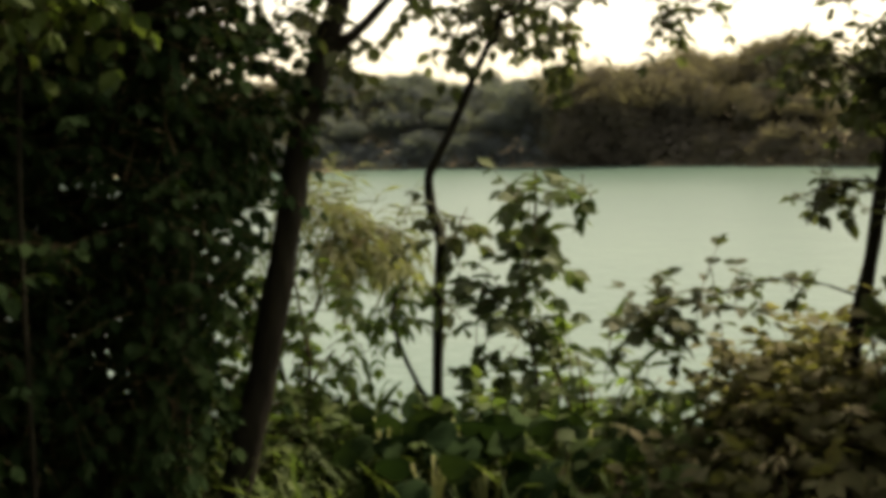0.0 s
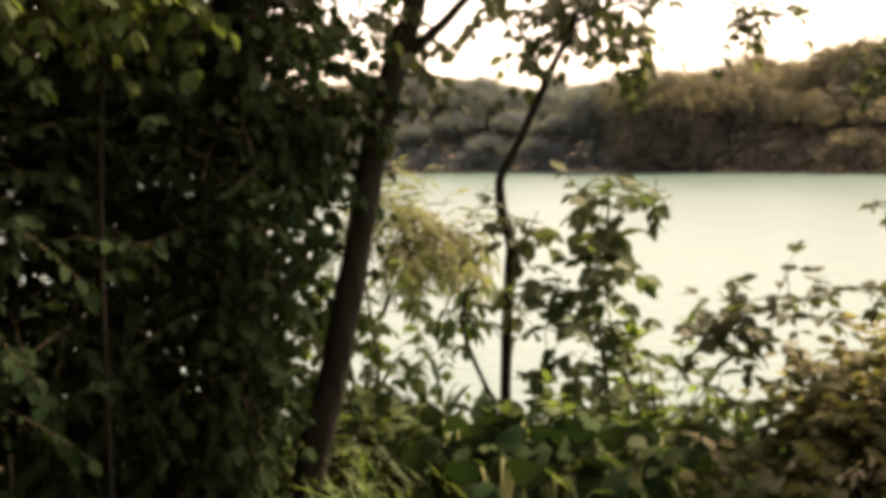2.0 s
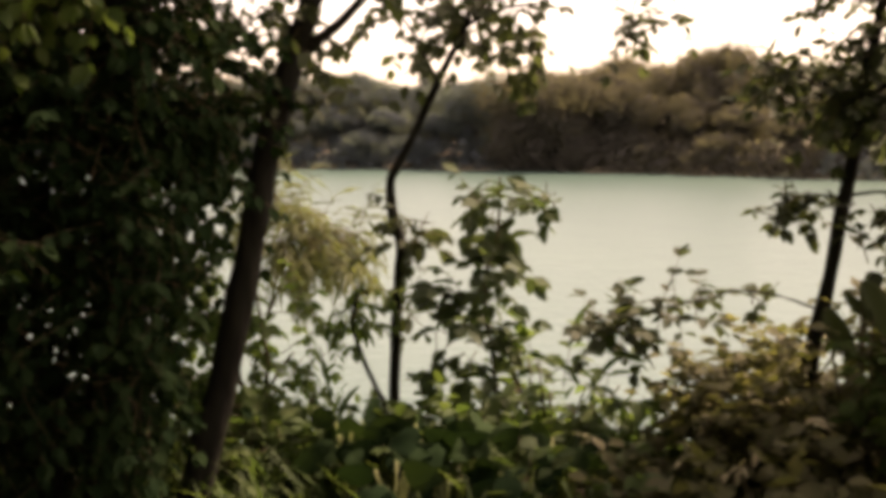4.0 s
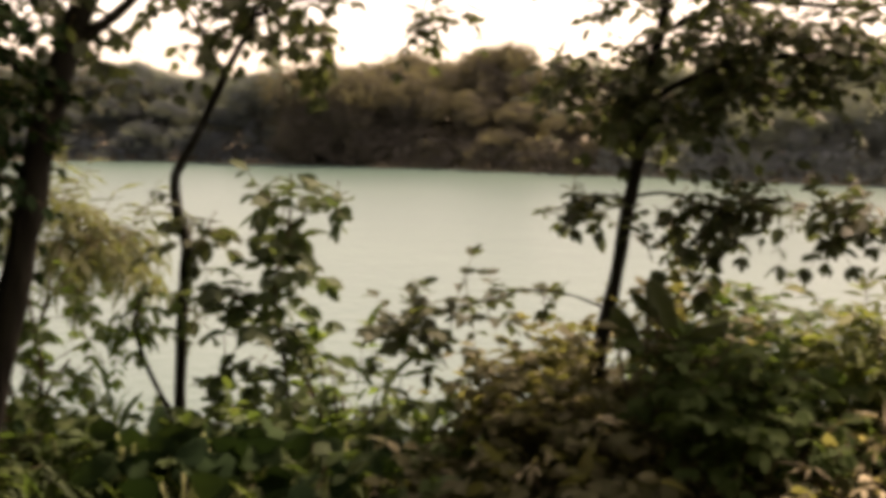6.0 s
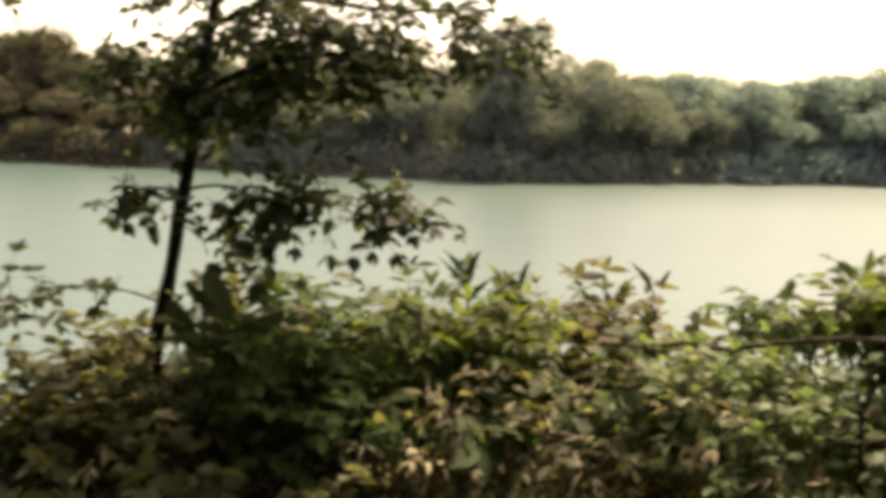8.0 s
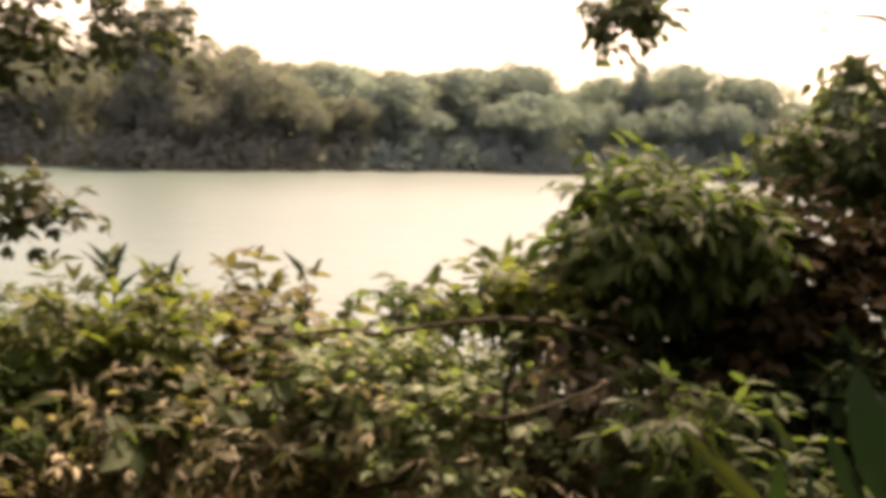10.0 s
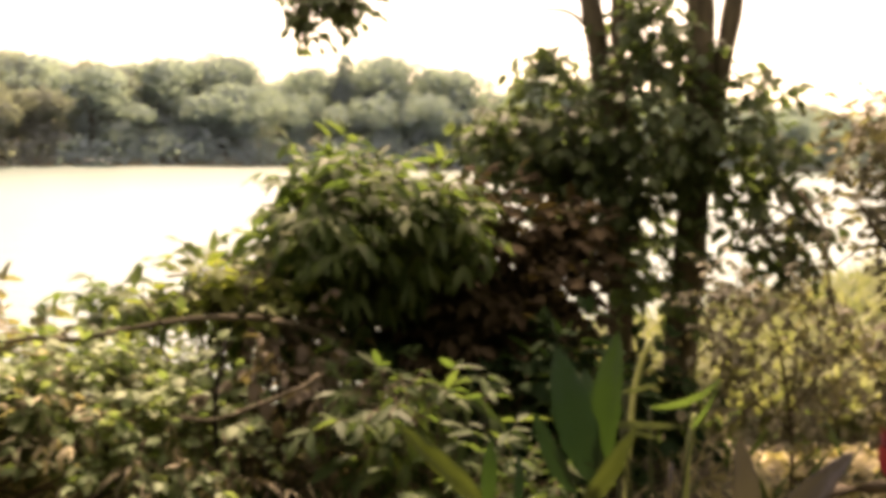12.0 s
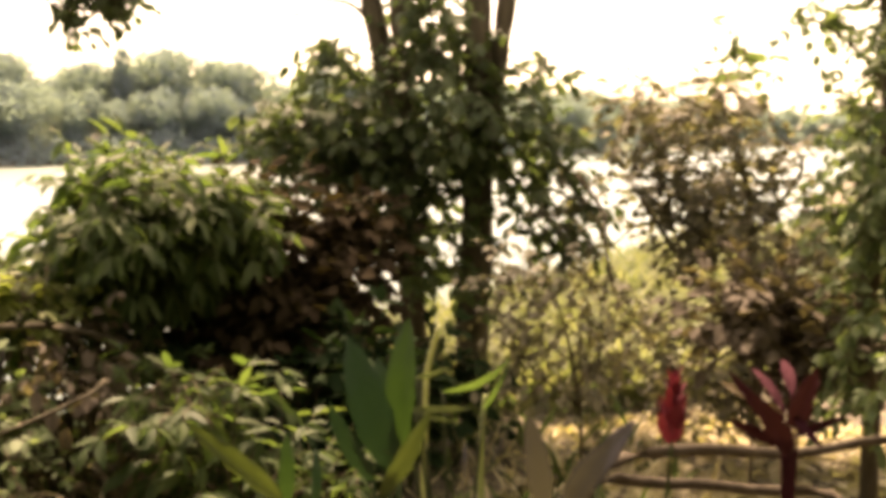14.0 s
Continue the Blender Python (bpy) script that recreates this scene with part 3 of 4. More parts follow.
for path, r in (([(-1.07, 4.43, 0.12), (-1.07, 4.43, 0.78), (-1.04, 4.54, 1.41), (-1.02, 4.65, 2.06)], .022), ([(-1.33, 4.26, 0.18), (-1.33, 4.37, 0.79), (-1.35, 4.36, 1.42)], .02), ([(-1.20, 4.30, 0.16), (-1.16, 4.31, 1.01), (-1.13, 4.42, 1.83)], .05)):
    rng.seed(int(r * 1000))
    sapling("thin_stem", "thin upright grey stem inside the shaded thicket", [(path, r, r * .6)], [], "oval", .08, GREEN_DARK, bark=BARK_SHADED)
rng.seed(104)
stems, crown = [], []
stems.append(([(-0.68, 5.34, 0.19), (-0.66, 5.34, 0.48), (-0.69, 5.34, 0.71), (-0.72, 5.33, 0.94)], .014, .006))
stems.append(([(-0.65, 5.34, 0.37), (-0.61, 5.34, 0.45), (-0.54, 5.35, 0.54)], .01, .006))
stems.append(([(-0.74, 5.33, 0.19), (-0.82, 5.42, 0.54), (-0.86, 5.42, 0.86)], .012, .005))
crown.append((((-0.54, 5.45, 0.58), 0.24, 0.30, 0.34), 22))
crown.append((((-0.87, 5.41, 0.49), 0.29, 0.40, 0.45), 50))
crown.append((((-0.65, 5.14, 0.16), 0.42, 0.40, 0.25), 60))
crown.append((((-1.00, 5.50, 0.79), 0.24, 0.40, 0.24), 20))
sapling("bank_shrub", "thin leafy green shrub beside the leaning tree",
        stems, crown, "oval", .07, GREEN_MID, 211, 8, .26)
rng.seed(105)
sapling("bamboo_spray", "feathery olive-brown bamboo spray leaning over the water",
        [([(-0.93, 7.02, -0.04), (-0.79, 7.03, 0.57), (-0.65, 7.05, 0.97), (-0.45, 7.06, 1.07)], .012, .004), ([(-0.83, 7.03, 0.43), (-0.62, 7.05, 0.84), (-0.36, 7.06, 0.90)], .008, .003)],
        [(((-0.52, 7.05, 0.89), 0.29, 0.40, 0.19), 90), (((-0.79, 7.13, 1.03), 0.28, 0.40, 0.21), 40)],
        "narrow", .15, BAMBOO, 176, 10, .34, leaf_droop=.4)

# ---- the thin sapling, its neighbours and the stick ----
rng.seed(111)
stems, crown = [], []
stems.append(([(-0.07, 5.87, 0.03), (-0.07, 5.87, 0.21), (-0.06, 5.87, 0.50), (-0.04, 5.87, 0.84), (-0.03, 5.86, 0.99), (-0.07, 5.87, 1.14), (-0.08, 5.87, 1.30), (-0.04, 5.87, 1.39), (0.05, 5.86, 1.56), (0.16, 5.86, 1.80), (0.23, 5.85, 1.94), (0.30, 5.85, 2.08), (0.38, 5.84, 2.35)], .034, .016))
stems.append(([(0.23, 5.85, 1.94), (0.30, 5.85, 1.99), (0.39, 5.84, 1.97), (0.42, 5.84, 1.91)], .012, .005))
stems.append(([(0.16, 5.86, 1.80), (0.05, 5.86, 2.02), (-0.06, 5.92, 2.19)], .01, .005))
stems.append(([(0.30, 5.85, 2.08), (0.49, 5.83, 2.16), (0.71, 5.80, 2.19)], .012, .005))
crown.append((((0.38, 5.84, 2.13), 0.34, 0.35, 0.16), 52))
crown.append((((0.58, 5.82, 1.97), 0.11, 0.25, 0.17), 14))
crown.append((((0.05, 5.81, 1.08), 0.10, 0.12, 0.14), 15))
crown.append((((-0.06, 5.87, 2.07), 0.31, 0.30, 0.17), 14))
crown.append((((0.02, 5.86, 0.69), 0.04, 0.05, 0.05), 2))
crown.append((((0.30, 5.85, 2.54), 0.74, 0.50, 0.23), 40))
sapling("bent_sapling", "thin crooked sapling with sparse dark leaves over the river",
        stems, crown, "oval", .08, DULL, 264, 7, .3, bark=BARK_SHADED)
rng.seed(112)
stems, crown = [], []
stems.append(([(0.41, 5.34, 0.27), (0.38, 5.34, 0.54), (0.35, 5.34, 0.85), (0.41, 5.34, 1.11), (0.42, 5.34, 1.35)], .012, .005))
stems.append(([(0.41, 5.34, 1.11), (0.55, 5.32, 1.22), (0.67, 5.30, 1.23)], .005, .002))
stems.append(([(0.37, 5.34, 0.69), (0.24, 5.35, 0.80), (0.08, 5.36, 0.85)], .006, .003))
crown.append((((0.40, 5.38, 1.20), 0.11, 0.16, 0.16), 14))
crown.append((((0.39, 5.38, 0.93), 0.13, 0.16, 0.19), 19))
crown.append((((0.28, 5.39, 0.60), 0.21, 0.20, 0.15), 22))
crown.append((((0.64, 5.34, 1.24), 0.07, 0.08, 0.03), 4))
crown.append((((0.16, 5.38, 0.84), 0.08, 0.10, 0.08), 5))
sapling("leafy_sapling", "slender sapling hung with soft drooping green leaves",
        stems, crown, "oval", .1, CLIMBER, 211, 6, .22, leaf_droop=.3)
rng.seed(113)
sapling("stick_plant", "curved bare stick topped with a tuft of narrow leaves",
        [([(-0.12, 5.37, 0.25), (-0.15, 5.37, 0.34), (-0.21, 5.37, 0.48), (-0.26, 5.36, 0.65), (-0.25, 5.36, 0.77), (-0.22, 5.37, 0.82), (-0.19, 5.37, 0.80)], .013, .008), ([(-0.25, 5.36, 0.77), (-0.30, 5.36, 0.73), (-0.38, 5.36, 0.70)], .005, .003)],
        [(((-0.28, 5.36, 0.74), 0.13, 0.10, 0.07), 7), (((-0.16, 5.37, 0.86), 0.09, 0.10, 0.03), 3), (((-0.42, 5.26, 0.51), 0.06, 0.10, 0.04), 3)],
        "lance", .11, GREEN_DARK, 70, 5, .16, leaf_droop=.6, bark=BARK_SHADED)

# ---- the slim tree with layered boughs ----
rng.seed(121)
stems, crown = [], []
stems.append(([(1.64, 4.69, 0.37), (1.66, 4.68, 0.67), (1.70, 4.67, 0.87), (1.73, 4.66, 1.06), (1.75, 4.65, 1.23), (1.78, 4.64, 1.40), (1.80, 4.63, 1.57), (1.82, 4.62, 1.78), (1.86, 4.60, 2.01), (1.89, 4.59, 2.38), (1.90, 4.58, 2.69)], .036, .02))
stems.append(([(1.76, 4.64, 1.29), (1.88, 4.54, 1.31), (2.05, 4.45, 1.26), (2.18, 4.32, 1.30), (2.39, 4.14, 1.26), (2.52, 3.99, 1.25)], .007, .002))
stems.append(([(1.76, 4.65, 1.28), (1.61, 4.70, 1.29), (1.47, 4.76, 1.23)], .008, .003))
stems.append(([(1.81, 4.62, 1.68), (1.99, 4.48, 1.80), (2.24, 4.29, 1.86), (2.48, 4.14, 1.85), (2.62, 3.99, 1.78)], .016, .005))
stems.append(([(1.85, 4.61, 1.96), (2.10, 4.43, 2.08), (2.42, 4.18, 2.05), (2.74, 3.90, 2.06)], .016, .005))
stems.append(([(1.80, 4.63, 1.61), (1.63, 4.70, 1.75), (1.45, 4.77, 1.84)], .012, .004))
stems.append(([(1.89, 4.59, 2.38), (1.65, 5.01, 2.61), (1.36, 5.73, 2.53), (1.21, 5.98, 2.28), (1.14, 5.99, 2.07)], .014, .003))
stems.append(([(1.25, 5.97, 2.34), (1.42, 5.93, 2.17), (1.65, 5.86, 2.15)], .006, .002))
stems.append(([(1.69, 4.67, 0.81), (1.55, 4.78, 0.86), (1.40, 4.89, 0.87), (1.26, 4.93, 0.83), (1.08, 4.98, 0.78), (0.89, 5.03, 0.72), (0.74, 5.06, 0.67)], .006, .003))
crown.append((((2.24, 4.29, 1.26), 0.46, 0.20, 0.07), 58, .95))
crown.append((((2.46, 4.07, 1.23), 0.14, 0.10, 0.06), 14, .9))
crown.append((((1.92, 4.51, 1.12), 0.21, 0.15, 0.11), 8, 1.4))
crown.append((((1.60, 4.75, 1.25), 0.13, 0.10, 0.06), 18, .85))
crown.append((((2.13, 4.41, 1.92), 0.52, 0.30, 0.12), 92, .8))
crown.append((((2.44, 4.17, 1.96), 0.42, 0.30, 0.15), 60, .8))
crown.append((((1.63, 4.70, 1.77), 0.26, 0.25, 0.13), 52, .85))
crown.append((((1.87, 4.60, 1.69), 0.32, 0.25, 0.11), 46))
crown.append((((2.26, 4.40, 1.74), 0.30, 0.25, 0.08), 32))
crown.append((((1.98, 4.54, 2.10), 0.50, 0.40, 0.11), 44, .8))
crown.append((((2.77, 3.93, 1.96), 0.21, 0.25, 0.14), 26, .75))
crown.append((((1.14, 5.99, 2.07), 0.09, 0.12, 0.09), 9))
crown.append((((1.36, 5.94, 2.14), 0.23, 0.12, 0.04), 8, .9))
crown.append((((2.27, 4.39, 2.40), 1.00, 0.60, 0.22), 70))
crown.append((((0.93, 5.02, 0.69), 0.18, 0.14, 0.11), 20))
crown.append((((1.12, 4.97, 0.79), 0.10, 0.10, 0.06), 6))
crown.append((((1.26, 4.93, 0.83), 0.07, 0.06, 0.05), 4))
crown.append((((1.47, 4.86, 0.87), 0.06, 0.06, 0.04), 3))
crown.append((((0.97, 5.01, 0.83), 0.07, 0.06, 0.03), 3))
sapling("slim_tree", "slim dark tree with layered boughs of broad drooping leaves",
        stems, crown, "oval", .074, DULL, 264, 8, .26, leaf_droop=.15, bark=BARK_SHADED, category="tree")
# ---- low growth of the bank ----
def bush(label, volumes, kind, size, material, singles=200, per_spray=8, length=.26, leaf_droop=.3, up=.5, category="bush", name="bush"):
    """A low bush: stems from its foot fan out into the volumes."""
    c = Vector(volumes[0][0][0])
    base = drop(c)
    stems = []
    for v, _ in volumes:
        for k in range(4):
            p, _o = in_volume(v)
            stems.append(([base.lerp(p, .5) + Vector((0, 0, .05)), p], .009, .003))
    return sapling(name, label, [([base + Vector((0, 0, .12)), c], .014, .006)] + stems, volumes, kind, size, material, singles, per_spray, length, .4, leaf_droop, category=category, up=up)


rng.seed(131)
bush("dense brown-green bush on the bank edge", [(((1.60, 5.03, 0.37), 0.38, 0.50, 0.27), 110), (((1.33, 4.70, 0.20), 0.35, 0.50, 0.21), 70)], "oval", .075, MIXED, 176)
rng.seed(132)
bush("dark green fine-leaved bush at the water edge", [(((2.48, 5.06, 0.54), 0.52, 0.60, 0.29), 170), (((2.13, 4.68, 0.22), 0.47, 0.50, 0.27), 120)], "small", .07, GREEN_DARK, 176)
rng.seed(133)
bush("sunlit yellow-green bush with upright leaves", [(((2.66, 4.18, 0.67), 0.34, 0.30, 0.18), 150), (((2.91, 3.99, 0.64), 0.27, 0.30, 0.18), 90)], "lance", .10, GREEN_YELLOW, 229)
rng.seed(134)
bush("brownish bush with broad leaves", [(((3.54, 4.18, 0.57), 0.35, 0.40, 0.21), 80), (((3.64, 3.80, 0.48), 0.28, 0.50, 0.23), 60)], "oval", .10, OLIVE, 194)
rng.seed(135)
bush("olive-green low bush under the bare branch", [(((4.01, 3.52, 0.39), 0.45, 0.50, 0.21), 110), (((4.30, 3.48, 0.36), 0.33, 0.40, 0.15), 50)], "lance", .09, GREEN_YELLOW, 194)
rng.seed(136)
bush("low dark green bush flecked with pale leaves", [(((2.47, 4.01, 0.27), 0.69, 0.50, 0.23), 90), (((3.02, 3.43, 0.34), 0.56, 0.50, 0.22), 66)], "oval", .078, MIXED, 194)
rng.seed(1361)
bush("tangle of pale dry stalks over the low bushes", [(((2.55, 3.45, 0.39), 0.69, 0.30, 0.17), 44), (((1.66, 4.13, 0.31), 0.43, 0.30, 0.13), 18), (((3.15, 2.99, 0.52), 0.26, 0.30, 0.19), 12), (((3.19, 2.45, 0.40), 0.43, 0.30, 0.10), 20)], "grass", .14, DULL_STRAW, 70, 4, .2, .1, .2, "dry stalks", "dry_stalks")
# Straw-coloured leaves added as stand-ins for small glints on the bushes.
rng.seed(1364)
bush("pale curled leaves standing in for glints on the low bushes", [(((2.55, 3.42, 0.42), 0.66, 0.30, 0.16), 40), (((1.40, 4.30, 0.34), 0.36, 0.30, 0.18), 26), (((3.10, 2.85, 0.55), 0.40, 0.30, 0.16), 26)], "lance", .06, STRAW, 70, 4, .2, .3, .3, "dry leaves", "dry_leaves")
rng.seed(1362)
bush("small patch of broad dull green leaves among the bushes", [(((2.17, 4.66, 0.63), 0.27, 0.30, 0.20), 24), (((2.43, 3.80, 0.49), 0.44, 0.30, 0.13), 20), (((3.07, 3.38, 0.57), 0.27, 0.30, 0.13), 14)], "oval", .115, GREEN_DARK, 70, 5, .24, .3, .4)
rng.seed(1363)
bush("dense dark green bush with close broad leaves", [(((1.93, 4.12, 0.62), 0.26, 0.30, 0.17), 120), (((2.02, 3.92, 0.48), 0.26, 0.30, 0.16), 70)], "oval", .075, GREEN_CLOSE, 140)
rng.seed(137)
bush("mixed green undergrowth by the thin sapling", [(((0.11, 4.96, 0.17), 0.45, 0.50, 0.17), 90), (((0.50, 4.52, 0.11), 0.44, 0.50, 0.13), 80)], "oval", .09, GREEN_DARK, 194)
rng.seed(138)
bush("thin-leaved green shrub against the water", [(((0.64, 5.21, 0.37), 0.28, 0.30, 0.23), 18), (((0.88, 5.07, 0.27), 0.27, 0.30, 0.20), 22), (((0.40, 5.34, 0.35), 0.18, 0.20, 0.13), 8)], "lance", .155, GREEN_MID, 211, 6)
rng.seed(139)
bush("brown-green bush round the slim tree foot", [(((1.40, 4.83, 0.40), 0.27, 0.40, 0.18), 70), (((1.48, 4.48, 0.34), 0.39, 0.50, 0.25), 90), (((1.94, 4.62, 0.60), 0.34, 0.40, 0.27), 80), (((1.11, 4.39, 0.19), 0.37, 0.40, 0.12), 50)], "oval", .085, MIXED, 229)
rng.seed(140)
bush("dense low green growth in the thicket shade", [(((-0.65, 5.06, 0.13), 0.42, 0.40, 0.25), 80), (((-0.87, 4.92, 0.05), 0.56, 0.40, 0.22), 80)], "oval", .08, GREEN_DARK, 211)


rng.seed(1401)
bush("dull brown-green low growth with broad leaves at the bank edge", [(((1.30, 4.05, 0.20), 0.36, 0.30, 0.16), 60), (((1.78, 3.78, 0.20), 0.38, 0.30, 0.14), 60)], "oval", .10, MIXED, 106, 6)


def tuft_plant(name, label, base, blades, kind, material, category="plant", stalk=None):
    """Leaves that rise from one foot: blades [(tip, start, wide), ...] in metres of the world."""
    root = thing(name, base, label, category)
    for start, tip, wide, mat in blades:
        s, t = Vector(start), Vector(tip)
        owner = root
        if (s - Vector(base)).length > .05:
            bm = bmesh.new()
            tube(bm, [Vector(base), Vector(base).lerp(s, .5) + Vector((0, 0, .03)), s], .007, .004, 6, 3)
            owner = part("stalk", bm, stalk or STALK, root)
        ob = child("leaf", leaf_mesh(kind, mat or material), owner)
        y = (t - s).normalized()
        x = Matrix.Rotation(rng.uniform(-.45, .45), 3, y) @ y.cross(Vector((-s.x, -s.y, .6))).normalized()
        z = x.cross(y)
        k = (t - s).length
        m = Matrix((x * k * wide, y * k, z * k)).transposed().to_4x4()
        m.translation = s
        ob.matrix_basis = m
    settle(root, base)
    return root


def spiky(label, base, top, leaves, size, material=None):
    """An upright stem with stiff pointed leaves round its top."""
    root = thing("spiky_plant", base, label, "plant")
    base, top = Vector(base), Vector(top)
    bm = bmesh.new()
    tube(bm, [base, base.lerp(top, .5) + Vector((.02, 0, 0)), top], .009, .005, 6, 3)
    part("stem", bm, TWIG, root)
    poses = []
    for k in range(leaves):
        a = 2 * math.pi * k / leaves + rng.random()
        s = rng.uniform(.55, 1)
        poses.append(leaf_pose(base.lerp(top, s), (math.cos(a) * .7, math.sin(a) * .7, rng.uniform(.6, 1.5)), size * rng.uniform(.75, 1.2), rng.uniform(-1, 1), 1.05))
    single_leaves("leaf", "lance", poses, material or GREEN_SHADED, root)
    settle(root, base)


rng.seed(151)
for label, top, n, size in (("upright plant with stiff pointed leaves above the bush", (2.90, 4.19, 0.93), 8, .21), ("upright plant with stiff pointed leaves above the bush", (3.09, 4.04, 0.89), 8, .18),
                            ("single upright stalk with a few pointed leaves", (3.58, 3.71, 0.89), 5, .17), ("upright plant with stiff pointed leaves above the bush", (2.14, 5.01, 0.76), 7, .15),
                            ("small pointed plant at the bank edge", (4.33, 3.77, 0.65), 7, .16), ("small pointed plant at the bank edge", (4.48, 3.57, 0.75), 8, .17), ("small pointed plant at the bank edge", (3.88, 4.26, 0.76), 7, .18)):
    spiky(label, drop(top), top, n, size)

# ---- bare branches over the bank ----
def dead_branch(label, points, r0, r1, side=(), material=None, name="bare_branch", category="branch"):
    root = thing(name, points[0], label, category)
    bm = bmesh.new()
    tube(bm, points, r0, r1, 8, 4, .35)
    part("limb", bm, material or DEADWOOD, root)
    for pts, a, b in side:
        bm = bmesh.new()
        tube(bm, pts, a, b, 6, 3, .3)
        part("twig", bm, TWIG, root)
    settle(root, points[0])


rng.seed(161)
q = (4.55, 2.41, 0.45)
dead_branch("bare horizontal branch reaching over the bank bushes", [drop(q), q, (4.22, 2.39, 0.67), (3.90, 2.37, 0.78), (3.62, 2.44, 0.86), (3.48, 2.58, 0.87), (3.38, 2.72, 0.85), (3.28, 2.85, 0.82), (3.19, 2.97, 0.79), (3.14, 3.11, 0.79), (3.03, 3.23, 0.77), (2.92, 3.34, 0.77)], .016, .008,
            [([(3.38, 2.72, 0.85), (3.34, 2.77, 0.93), (3.34, 2.78, 1.01)], .005, .002), ([(3.19, 2.97, 0.79), (3.14, 3.03, 0.85), (3.15, 3.09, 0.85)], .004, .002)], BARK_GREY)
q = (3.43, 2.06, 0.67)
dead_branch("thin pale bare branch low over the bank", [drop(q), q, (3.30, 2.09, 0.70), (3.19, 2.19, 0.65), (3.11, 2.32, 0.60), (3.09, 2.44, 0.60)], .010, .005, (), BARK_GREY)
q = (3.24, 2.38, 0.38)
dead_branch("thin dark upright twig on the bank", [drop(q), q, (3.23, 2.39, 0.62), (3.29, 2.39, 0.84)], .011, .006, (), BARK_SHADED)

# ---- the drooping shrub, the mound and the twin-stemmed tree ----
rng.seed(171)
stems, crown = [], []
stems.append(([(4.41, 2.33, 0.27), (4.38, 2.39, 0.67), (4.34, 2.48, 1.04), (4.31, 2.53, 1.35)], .03, .012))
stems.append(([(4.38, 2.39, 0.67), (4.25, 2.65, 0.91), (4.14, 2.92, 0.95), (4.02, 3.17, 0.92)], .016, .005))
stems.append(([(4.39, 2.38, 0.77), (4.51, 2.24, 1.16), (4.61, 2.13, 1.36)], .018, .006))
crown.append((((4.32, 2.50, 1.14), 0.28, 0.40, 0.28), 260))
crown.append((((4.56, 2.24, 1.18), 0.25, 0.35, 0.20), 140))
crown.append((((4.17, 2.87, 0.88), 0.32, 0.35, 0.15), 70))
crown.append((((3.98, 3.23, 0.79), 0.17, 0.25, 0.07), 12))
crown.append((((4.25, 2.64, 0.67), 0.32, 0.40, 0.17), 30))
crown.append((((3.96, 3.42, 0.81), 0.10, 0.20, 0.08), 6))
sapling("drooping_shrub", "dense green shrub with long drooping glossy leaves",
        stems, crown, "lance", .115, GREEN_DARK, 229, 9, .26, droop=.3, leaf_droop=.5, category="shrub")
rng.seed(172)
bush("brown shrub with dry leaves, shade put into its dark colour", [(((4.85, 2.07, 0.73), 0.39, 0.40, 0.30), 230), (((5.08, 2.02, 1.03), 0.32, 0.35, 0.19), 80), (((5.36, 1.79, 0.91), 0.22, 0.35, 0.36), 110), (((5.00, 2.23, 1.27), 0.24, 0.30, 0.11), 24)], "oval", .09, BROWN_SHADED, 211, leaf_droop=.4, up=0.1, category="shrub", name="shrub")
rng.seed(173)
bush("low leafy growth with pale upturned leaves", [(((3.81, 1.96, 0.52), 0.27, 0.35, 0.15), 44), (((3.53, 1.85, 0.67), 0.23, 0.25, 0.08), 22), (((3.54, 1.57, 0.42), 0.38, 0.40, 0.13), 50)], "lance", .1, GREEN_DARK, 229, 6, .3)
rng.seed(1731)
bush("undergrowth with shade-darkened leaves at the foot of the paired stems", [(((4.61, 1.52, 0.42), 0.31, 0.35, 0.29), 150), (((5.36, 1.42, 0.32), 0.33, 0.30, 0.25), 70), (((4.32, 1.77, 0.36), 0.28, 0.30, 0.18), 60), (((4.58, 2.43, 0.68), 0.22, 0.25, 0.16), 60)], "oval", .085, GREEN_SHADED, 158, category="undergrowth", name="undergrowth")
rng.seed(174)
bush("sunlit yellow-green undergrowth on the open bank", [(((3.36, 2.89, 0.58), 0.49, 0.40, 0.19), 230), (((3.22, 2.58, 0.44), 0.40, 0.30, 0.12), 60)], "oval", .06, SUN_GREEN, 211)
rng.seed(1742)
bush("yellow-green leafy growth before the drooping shrub", [(((3.88, 2.68, 0.96), 0.24, 0.20, 0.08), 36), (((3.74, 2.92, 0.88), 0.20, 0.18, 0.06), 22)], "oval", .075, GREEN_YELLOW, 120, 6)
rng.seed(1743)
bush("dull brown hanging leaves below the bare branch", [(((3.84, 2.42, 0.76), 0.22, 0.20, 0.12), 24), (((3.46, 2.28, 0.68), 0.20, 0.20, 0.08), 10)], "oval", .07, BROWN_MID, 100, 6, .26, .7, -.2)
rng.seed(1741)
bush("brownish sparse growth below the drooping shrub", [(((4.30, 2.75, 0.40), 0.27, 0.40, 0.22), 110), (((3.92, 2.40, 0.28), 0.31, 0.40, 0.13), 60)], "small", .07, RUSSET, 176, category="undergrowth", name="undergrowth")


